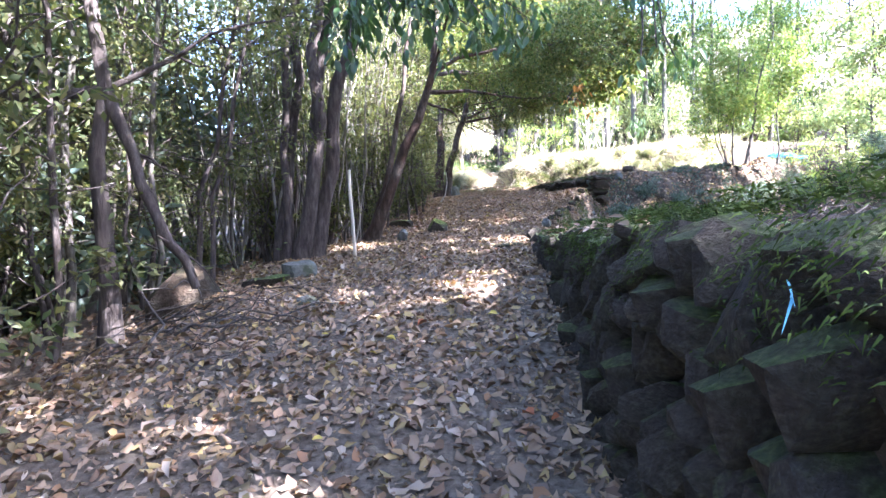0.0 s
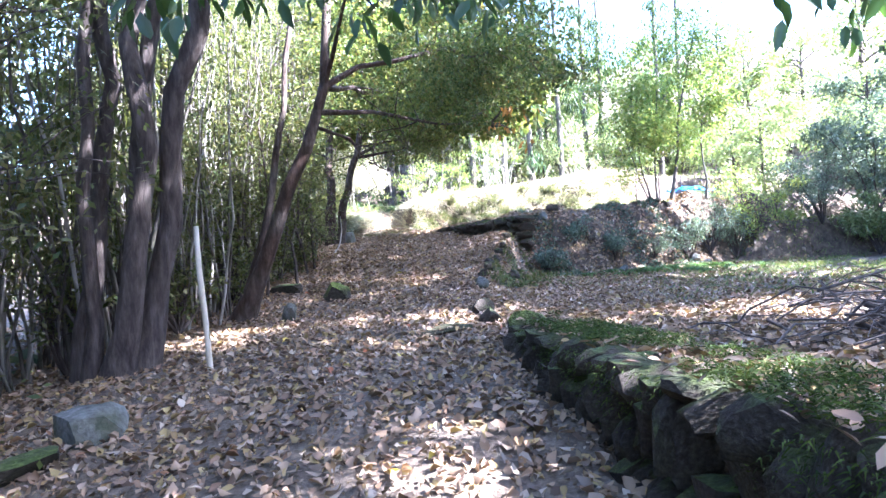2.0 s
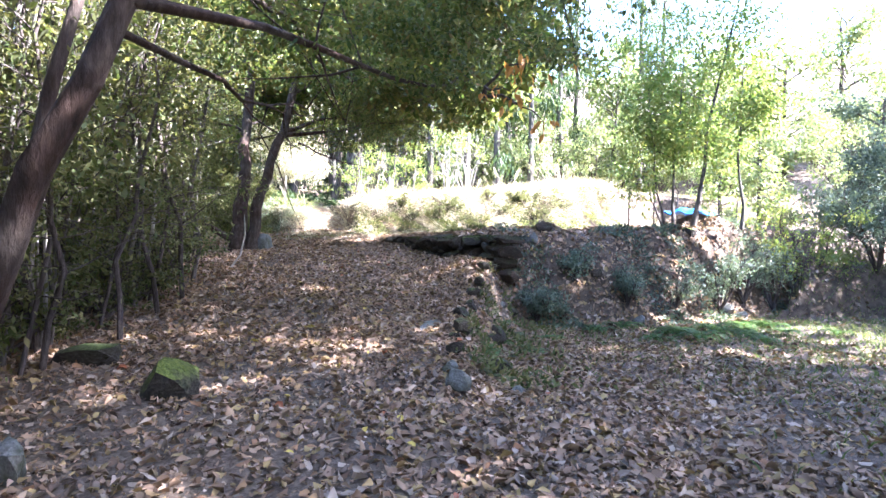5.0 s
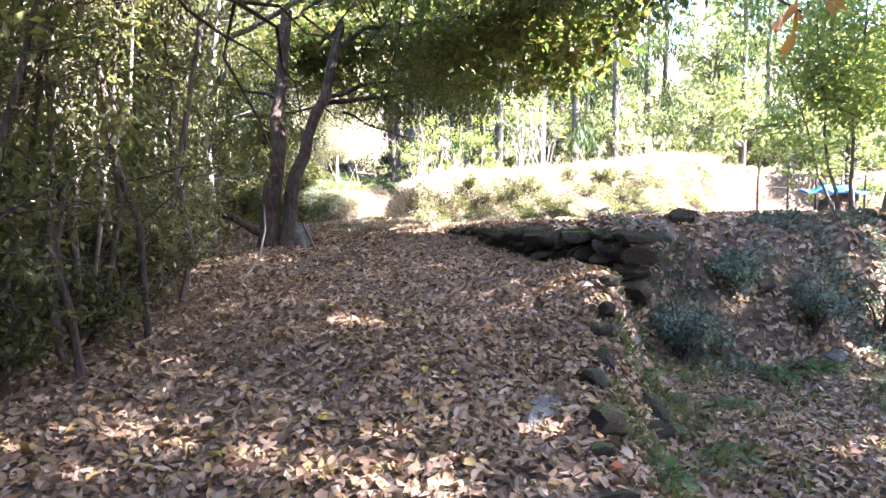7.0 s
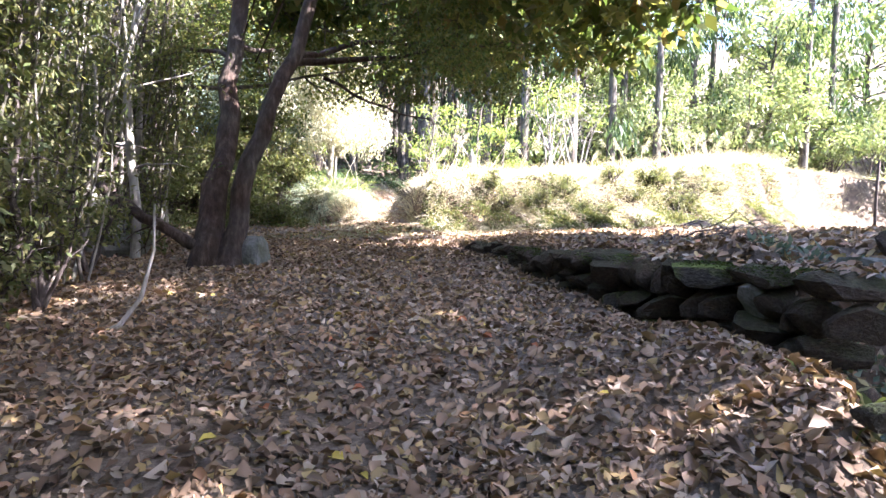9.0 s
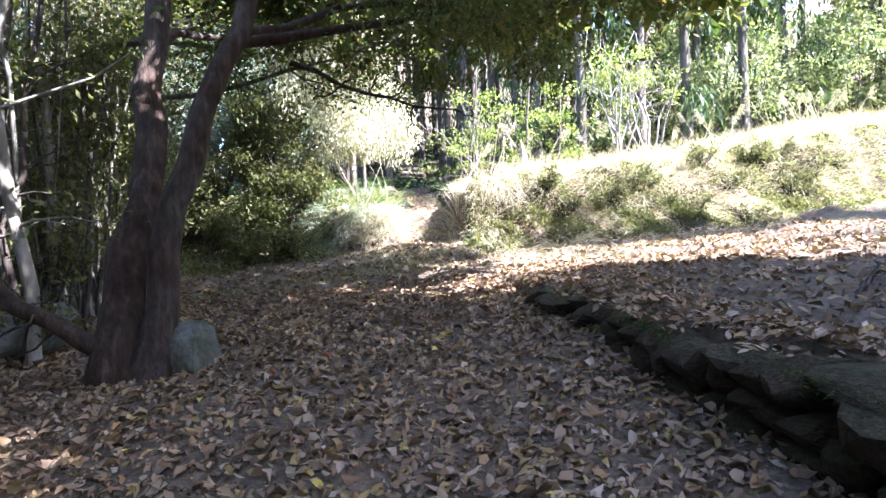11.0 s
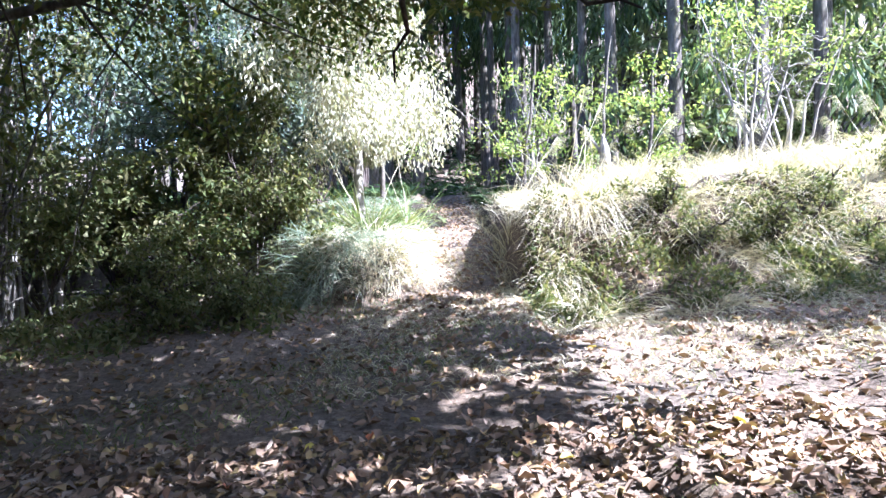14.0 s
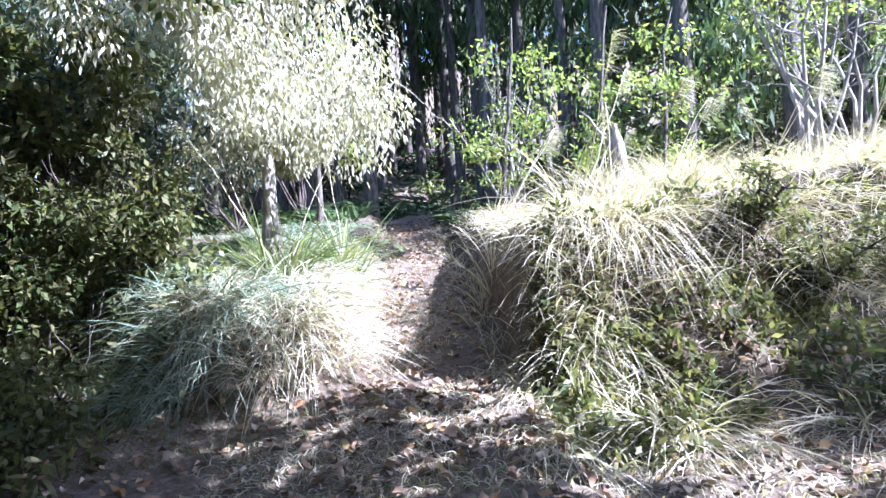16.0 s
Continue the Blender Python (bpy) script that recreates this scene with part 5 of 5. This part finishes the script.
xy[:, 1] = front_top(xy[:, 0]) + rg.uniform(0.0, 1.2, len(xy))
v = np.sin(xy[:, 0] * 1.9 + 1) + np.sin(xy[:, 0] * 4.3 + xy[:, 1] * 4)
xy = xy[v > 0.1]
c = np.column_stack([xy, land(xy[:, 0], xy[:, 1]) + 0.08])
dd = unit(ball(len(c), rg) + np.array([0, -0.6, 0.3]))
tagged(new("bank_weeds", mesh_of("bank_weeds", *blades(c, dd, ball(len(c), rg) + np.array([0, -0.5, 0.8]), 0.08 * rg.uniform(0.6, 1.5, len(c)), 0.035, 0.1), M_THICKET)), "low green creepers and weeds on the bank", "weeds", kind="stuff")

# straw and weeds where the path opens out, and along the broken edging
xy = np.concatenate([patchy(32000, 1.2, 9.5, 25.2, 28.6, rg, 1.7, -0.9), patchy(9000, 1.4, 2.95, 27.2, 32.5, rg, 1.7, -1.2)])
carpet("straw_carpet", "flattened dry straw and short grass at the bank's foot", "grass", xy, 0.16, 0.009, 0.6, M_STRAW, 11, 1.1)
n = 3200
yy = rg.uniform(11.8, 17.0, n)
xx = edge_lower(np.minimum(yy, 16.3)) + 0.15 + np.abs(rg.normal(size=n)) * 0.6
v = np.sin(yy * 4.1 + xx * 3) + np.sin(xx * 7.7) > 0.0
xy = np.column_stack([xx, yy])[v]
cc = np.column_stack([xy, land(xy[:, 0], xy[:, 1]) + 0.05 + 0.1 * rg.uniform(size=len(xy)) ** 2])
tagged(new("verge_weeds", mesh_of("verge_weeds", *blades(cc, ball(len(cc), rg) + np.array([0, -0.3, 0.4]), ball(len(cc), rg) + np.array([0, 0, 1.0]), 0.07 * rg.uniform(0.6, 1.5, len(cc)), 0.03, 0.1), M_THICKET)), "low green weeds among the edging stones", "weeds", kind="stuff")
n = 12000
xx = rg.uniform(4.4, 11, n)
yy = front_upper(xx) + rg.uniform(-0.2, 1.7, n)
v = np.sin(xx * 2.1 + yy) + np.sin(xx * 5.3 + yy * 3.1) > 0.35
xy = np.column_stack([xx, yy])[v]
cc = np.column_stack([xy, land(xy[:, 0], xy[:, 1]) + 0.04])
tagged(new("bank_creepers", mesh_of("bank_creepers", *blades(cc, ball(len(cc), rg) + np.array([0, -0.6, 0.2]), ball(len(cc), rg) + np.array([0, -0.5, 0.8]), 0.08 * rg.uniform(0.6, 1.5, len(cc)), 0.035, 0.1), M_BLUEGREEN)), "dark green creepers on the terrace bank", "weeds", kind="stuff")

def tussock(name, label, x, y, n, length, mat, seed, lean=0.7, droop=0.6, group="grass tussocks", width=0.012, spread=0.25, dz=0.0, plume=0):
    r = np.random.default_rng(seed)
    th = thing(name, label, "grass", on(x, y, dz), group)
    a, q = r.uniform(0, 6.28, n), r.uniform(0, 1, n) ** 0.5 * spread
    p = np.column_stack([q * np.cos(a), q * np.sin(a), np.full(n, -0.05)])
    p[:, 2] += land(p[:, 0] + x, p[:, 1] + y) - land(x, y)
    az = a + r.normal(size=n) * 0.7
    d = np.column_stack([np.cos(az) * lean * r.uniform(0.1, 1.2, n), np.sin(az) * lean * r.uniform(0.1, 1.2, n), r.uniform(0.5, 1.1, n)])
    ln_, dr = length * r.uniform(0.3, 1.15, n), droop * r.uniform(0.4, 1.6, n)
    for pick in np.array_split(np.argsort(a), 4):
        part("blade_tuft", mesh_of("blade_tuft", *strips(p[pick], d[pick], ln_[pick], width, dr[pick], 5, r), mat), th)
    for k in range(plume):
        a = r.uniform(0, 6.28)
        e = np.array([math.cos(a) * 0.6, math.sin(a) * 0.5, 1.0]) * length * 1.15
        stalk = bent((0, 0, 0), e, 7, 0.05, 0.03, r)
        pl = part("stalk", mesh_of("stalk", *tube(stalk, np.linspace(0.007, 0.003, 7), 4, 0), M_STRAW), th)
        m = 60
        u = r.uniform(0.8, 1.0, m)[:, None]
        part("plume", mesh_of("plume", *strips(e * u, ball(m, r) * 0.6 + np.array([math.cos(a), math.sin(a), 0.2]), 0.13, 0.006, 0.5, 2, r), M_SILVER), pl)
    return th

tussock("grass_tussock", "drooping grey-green grass tussock over the bank", 0.72, 29.0, 1400, 0.95, M_BLUEGRASS, 1, 0.9, 1.2, spread=0.5)
tussock("grass_tussock", "bright dry tussock on the bank edge", 1.45, 29.0, 1100, 0.75, M_STRAW, 2, 0.9, 1.0, spread=0.55)
tussock("pampas_grass", "tall arching green grass with feathery plumes", 1.25, 30.0, 150, 1.25, M_GREENGRASS, 3, 0.7, 0.5, "plume grasses", 0.02, 0.2, plume=3)
tussock("pampas_grass", "arching green grass clump beside the path", 1.75, 30.7, 110, 1.15, M_GREENGRASS, 4, 0.7, 0.5, "plume grasses", 0.02, 0.15, plume=2)
tussock("grass_tussock", "dry fallen grass tussock at the bank's foot", 3.95, 27.5, 520, 0.8, M_STRAW, 5, 1.1, 0.9, spread=0.2, width=0.014)
tussock("grass_tussock", "flattened dry grass on the bank's foot", 5.0, 27.3, 420, 0.65, M_STRAW, 6, 1.2, 0.9, spread=0.35)
tussock("grass_tussock", "dry grass tussock on the corner of the bank", 4.05, 28.8, 1200, 0.62, M_STRAW, 7, 0.9, 1.05, spread=0.45)
tussock("grass_tussock", "pale grass spilling over the cutting's edge", 3.85, 30.2, 600, 0.6, M_STRAW, 8, 1.0, 0.7, spread=0.45)
rp = np.random.default_rng(9)
for q in range(26):
    x = rp.uniform(3.3, 15)
    tussock("pampas_grass", "dry plume grass standing on the bank", x, float(front_top(x)) + rp.uniform(1.6, 3.8), 70, rp.uniform(0.8, 1.2), M_STRAW, 20 + q, 0.5, 0.4, "dry plume grasses", 0.014, 0.18, plume=2)
# moss on the wall tops
n = 36000
yy = rg.uniform(-1.2, 8.1, n)
xx = edge_lower(yy) + rg.uniform(-0.03, 0.38, n)
v = np.sin(yy * 3.1) + np.sin(yy * 1.3 + xx * 9) + 0.5 * np.sin(yy * 9 + xx * 17) > -0.2
p = np.column_stack([xx, yy, np.maximum(land(xx, yy), wtop(yy)) + rg.uniform(0.01, 0.075, n)])[v]
tagged(new("wall_moss", mesh_of("wall_moss", *strips(p, ball(len(p), rg) * 0.7 + np.array([-0.3, 0, 0.8]), 0.028 * rg.uniform(0.5, 1.6, len(p)), 0.007, 0.6, 2, rg), M_MOSS)), "bright green moss and low herbs on the wall top", "moss", kind="stuff")

n = 8000
yy = rg.uniform(-1.0, 7.6, n)
xx = edge_lower(yy) - 0.10 + rg.uniform(-0.04, 0.06, n)
zz = wtop(yy) - np.abs(rg.normal(size=n)) * 0.12
v = (np.sin(yy * 2.3) + np.sin(yy * 6.1 + zz * 9) > -0.2) & (zz > land(xx - 0.1, yy))
p = np.column_stack([xx, yy, zz])[v]
tagged(new("wall_creepers", mesh_of("wall_creepers", *strips(p, ball(len(p), rg) * 0.8 + np.array([-0.7, 0, 0.2]), 0.014 * rg.uniform(0.4, 1.6, len(p)), 0.006, 0.8, 2, rg), M_MOSS)), "hanging moss and small plants on the wall face", "moss", kind="stuff")
# growth over the bank beside the cutting
xy = np.column_stack([rg.uniform(-6, 2.0, 20000), rg.uniform(28.2, 34.5, 20000)])
xy = xy[(land(xy[:, 0], xy[:, 1]) > 3.55) & (rg.uniform(size=len(xy)) < np.where(xy[:, 0] > -0.2, 1, 0.12))]
top = np.column_stack([rg.uniform(0.5, 2.05, 9000), rg.uniform(28.6, 31.6, 9000)])
carpet("bank_crest_grass", "pale dry grass matted over the sunlit bank crest", "grass", top[land(top[:, 0], top[:, 1]) > 3.5], 0.3, 0.010, 0.8, M_STRAW, 15, 1.1, seg=3)
carpet("bank_top_grass", "rank grey-green grass over the shaded bank", "grass", xy, 0.42, 0.014, 0.75, M_BLUEGRASS, 12, 0.9, seg=3)
xy = np.column_stack([rg.uniform(-5.5, 0.9, 9000), np.zeros(9000)])
xy[:, 1] = np.interp(xy[:, 0], [-8, -2.5, 0.4, 0.9], [32.5, 31.0, 28.9, 28.3]) + np.abs(rg.normal(size=len(xy))) * 0.6 + 0.12 * np.sin(xy[:, 0] * 5)
v = np.sin(xy[:, 0] * 3.3 + xy[:, 1]) + np.sin(xy[:, 0] * 7.1 - xy[:, 1] * 4) > -0.5
xy = xy[v]
cc = np.column_stack([xy, land(xy[:, 0], xy[:, 1]) + rg.uniform(0, 1, len(xy)) ** 2 * (0.25 + 0.2 * np.sin(xy[:, 0] * 2.7))])
tagged(new("bank_herbs", mesh_of("bank_herbs", *blades(cc, ball(len(cc), rg) + np.array([0, -0.6, -0.1]), ball(len(cc), rg) + np.array([0, -0.4, 0.9]), 0.10 * rg.uniform(0.6, 1.5, len(cc)), 0.045, 0.1), M_THICKET)), "dark low herbs hanging over the bank's edge", "weeds", kind="stuff")

# dark undercut bank with roots
bk = []
for q in range(34):
    x = rg.uniform(-4.6, 0.2)
    y = float(np.interp(x, [-8, -2.5, 0.4], [32.5, 31.0, 28.9])) + 0.05
    zt = float(land(x, y + 0.6)) + 0.05
    bk.append(tube(bent((x, y + 0.1, zt), (x + rg.uniform(-0.15, 0.15), y - rg.uniform(0, 0.25), zt - rg.uniform(0.4, 1.1)), 5, 0, 0.08), np.linspace(0.007, 0.002, 5), 4, 0))
tagged(new("hanging_roots", mesh_of("hanging_roots", *join(bk), M_TWIG, True)), "pale thin roots hanging from the undercut bank", "roots", kind="stuff")

# dark undergrowth of the cedar wood
xy = np.column_stack([rg.uniform(-9, 9, 11000), rg.uniform(34.5, 54, 11000)])
xy = xy[(np.abs(xy[:, 0] - 2.5) > 0.9) | (xy[:, 1] > 40.5)]
carpet("wood_undergrowth", "dark ferny undergrowth beneath the cedars", "undergrowth", xy, 0.75, 0.09, 0.5, M_CEDAR, 14, 1.0, seg=2)
# overhanging dead tufts and dark herbs on the bank's face
xx = rg.uniform(3.2, 13, 15000)
xy = np.column_stack([xx, front_top(xx) + rg.uniform(-0.25, 1.2, 15000)])
xy = xy[np.sin(xy[:, 0] * 3.7 + 2) + np.sin(xy[:, 0] * 1.3 + xy[:, 1] * 5) > -0.2]
cc = np.column_stack([xy, land(xy[:, 0], xy[:, 1]) + 0.03 + 0.14 * rg.uniform(size=len(xy)) ** 2])
tagged(new("bank_herbs", mesh_of("bank_herbs", *blades(cc, ball(len(cc), rg) + np.array([0, -0.7, 0.1]), ball(len(cc), rg) + np.array([0, -0.4, 0.9]), 0.075 * rg.uniform(0.6, 1.5, len(cc)), 0.034, 0.1), M_THICKET)), "dark leafy herbs on the grass bank's face", "weeds", kind="stuff")
for q in range(16):
    x = 3.75 + 0.62 * q + rp.uniform(-0.2, 0.2)
    tussock("grass_tussock", "dead grass tussock drooping over the bank's edge", x, float(front_top(x)) + rp.uniform(1.0, 1.3), 260, rp.uniform(0.5, 0.8), M_STRAW, 60 + q, 1.2, 0.95, "tussocks on the bank's edge", 0.009, 0.3)

for q in range(15):
    x = 5.0 + 0.5 * q + rp.uniform(-0.15, 0.15)
    shrub("bank_shrub", "dark creeper clump hanging over the bank's face", x, float(front_top(x)) + rp.uniform(0.75, 1.15), rp.uniform(0.4, 0.6), rp.uniform(0.35, 0.6), 1100, M_THICKET, 1140 + q, 0.06, group="creepers on the bank")

# low dark plants in the hollow beside the path
xy = patchy(9000, -4.5, 0.6, 26.6, 30.6, rg, 2.3, -0.6)
xy = xy[land(xy[:, 0], xy[:, 1]) < 3.5]
cc = np.column_stack([xy, land(xy[:, 0], xy[:, 1]) + 0.02 + 0.14 * rg.uniform(size=len(xy)) ** 2])
tagged(new("hollow_herbs", mesh_of("hollow_herbs", *blades(cc, ball(len(cc), rg) + np.array([0, 0, 0.3]), ball(len(cc), rg) + np.array([0, 0, 0.9]), 0.09 * rg.uniform(0.5, 1.5, len(cc)), 0.04, 0.1), M_THICKET)), "low dark green herbs covering the shaded hollow", "weeds", kind="stuff")

# ---- fallen leaves ----
rl = np.random.default_rng(123)

def litter(n, x0, x1, y0, y1, size, seed, keep=None):
    r = np.random.default_rng(seed)
    xy = np.column_stack([r.uniform(x0, x1, n), r.uniform(y0, y1, n)])
    if keep is not None:
        xy = xy[keep(xy, r)]
    k = len(xy)
    e = 0.05
    z = land(xy[:, 0], xy[:, 1])
    nx, ny = (land(xy[:, 0] + e, xy[:, 1]) - z) / e, (land(xy[:, 0], xy[:, 1] + e) - z) / e
    nrm = unit(np.column_stack([-nx, -ny, np.ones(k)]))
    tilt = unit(nrm + ball(k, r) * 0.6)
    d = unit(np.cross(tilt, ball(k, r)))
    s_ = size * r.uniform(0.35, 1.4, k)
    p = np.column_stack([xy, z]) + nrm * r.uniform(0.006, 0.035, k)[:, None]
    v, f = blades(p - d * s_[:, None] * 0.5, d, tilt, s_, s_ * r.uniform(0.35, 0.75, k), r.uniform(-0.35, 0.5, k), True)
    return v + r.normal(size=v.shape) * size * 0.085, f

def no_steep(xy, r):
    e = 0.1
    s_ = np.abs(land(xy[:, 0] + e, xy[:, 1]) - land(xy[:, 0] - e, xy[:, 1])) / (2 * e)
    return s_ < 1.1

lit = [litter(42000, -3.2, 3.6, -1, 14, 0.068, 1, no_steep), litter(34000, 1.2, 8.5, 3.5, 16, 0.068, 2, lambda q, r: no_steep(q, r) & (r.uniform(size=len(q)) < np.clip(1.6 - q[:, 0] / 6.5, 0.12, 1))),
       litter(36000, -1.8, 4.4, 13, 24.5, 0.068, 3, no_steep), litter(13000, -2.5, 9, 22, 28.5, 0.068, 4, lambda q, r: no_steep(q, r) & (r.uniform(size=len(q)) < np.clip(1.3 - (q[:, 1] - 22) / 9, 0.2, 1))),
       litter(7000, 4.2, 12, 15.8, 24, 0.085, 5, no_steep), litter(2500, 1.8, 3.2, 27, 40, 0.07, 6), litter(9000, -7, -2.4, -2, 22, 0.08, 7), litter(5000, 4.2, 9.5, 15.9, 18.4, 0.085, 8), litter(6500, 2.0, 6.2, 11.5, 16.6, 0.068, 9), litter(26000, -2.2, 4.2, 3, 24.5, 0.03, 10, no_steep)]
tagged(new("leaf_litter", mesh_of("leaf_litter", *join(lit), M_LITTER)), "dense carpet of fallen brown and yellow leaves", "fallen leaves", kind="stuff")
def crest(n, y0, y1, line, height, size, seed):
    r = np.random.default_rng(seed)
    y = r.uniform(y0, y1, n)
    x = line(y) + r.uniform(-0.06, 0.42, n)
    z = np.maximum(land(x, y), height(y)) + r.uniform(0.015, 0.06, n)
    keep = np.sin(y * 2.1 + x * 4) + np.sin(y * 5.3) > -0.5
    p, k = np.column_stack([x, y, z])[keep], int(keep.sum())
    tilt = unit(ball(k, r) * 0.6 + np.array([0, 0, 1.0]))
    s_ = size * r.uniform(0.5, 1.35, k)
    return blades(p, unit(np.cross(tilt, ball(k, r))), tilt, s_, s_ * r.uniform(0.4, 0.65, k), 0.1, True)

tops = join([crest(700, 2.6, 8.0, edge_lower, lambda y: wtop(y) - 0.01, 0.068, 21), crest(1500, 16.4, 22.6, edge_upper, lambda y: 2.76 + 0 * y, 0.068, 22)])
tagged(new("leaf_litter", mesh_of("leaf_litter", *tops, M_LITTER)), "fallen brown leaves caught on the wall tops", "fallen leaves", kind="stuff")
n = 9000
yy = rg.uniform(16.6, 22.6, n)
xx = edge_upper(yy) + rg.uniform(-0.12, 0.25, n)
v = np.sin(yy * 4.1) + np.sin(yy * 1.7 + xx * 7) > 0.5
p = np.column_stack([xx, yy, np.full(n, 2.77) - np.abs(rg.normal(size=n)) * 0.05 * (xx < edge_upper(yy))])[v]
tagged(new("wall_moss", mesh_of("wall_moss", *strips(p, ball(len(p), rg) * 0.7 + np.array([-0.3, 0, 0.8]), 0.035 * rg.uniform(0.5, 1.6, len(p)), 0.007, 0.6, 2, rg), M_MOSS)), "moss and short grass along the upper wall", "moss", kind="stuff")
LEAVES = []
for q in range(6):
    v, f = blades(np.array([[-0.5, 0, 0.0]]), np.array([[1.0, 0, 0]]), np.array([[0.1 * q - 0.2, 0.2, 1.0]]), 1.0, 0.5 + 0.05 * q, 0.1 + 0.05 * q, True)
    LEAVES.append(mesh_of("fallen_leaf", v, f, (M_LITTER, M_YELLOWLEAF, M_LITTER, M_YELLOWLEAF, M_LITTER, M_REDLEAF)[q]))
for q in range(290):
    y = rl.uniform(1.5, 26)
    x = np.interp(y, [0, 8, 15, 25], [-0.1, 0.5, 1.6, 2.3]) + rl.normal() * 0.8
    ob = part("fallen_leaf", LEAVES[q % 6], ground)
    s_ = rl.uniform(0.055, 0.095)
    ob.matrix_basis = pose(*on(x, y, 0.03), rl.uniform(-20, 20), rl.uniform(-20, 20), rl.uniform(0, 360)) @ Matrix.Diagonal((s_, s_, s_, 1))
# spray of orange leaves in the canopy
bough("leafy_bough", "spray of orange autumn leaves hanging from the canopy", (2.9, 14.0, 4.3), [(2.7, 12.6, 4.0), (2.9, 12.4, 4.25), (3.2, 12.9, 3.8)], 45, M_ORANGE, 0.12, 35, spread=0.25)
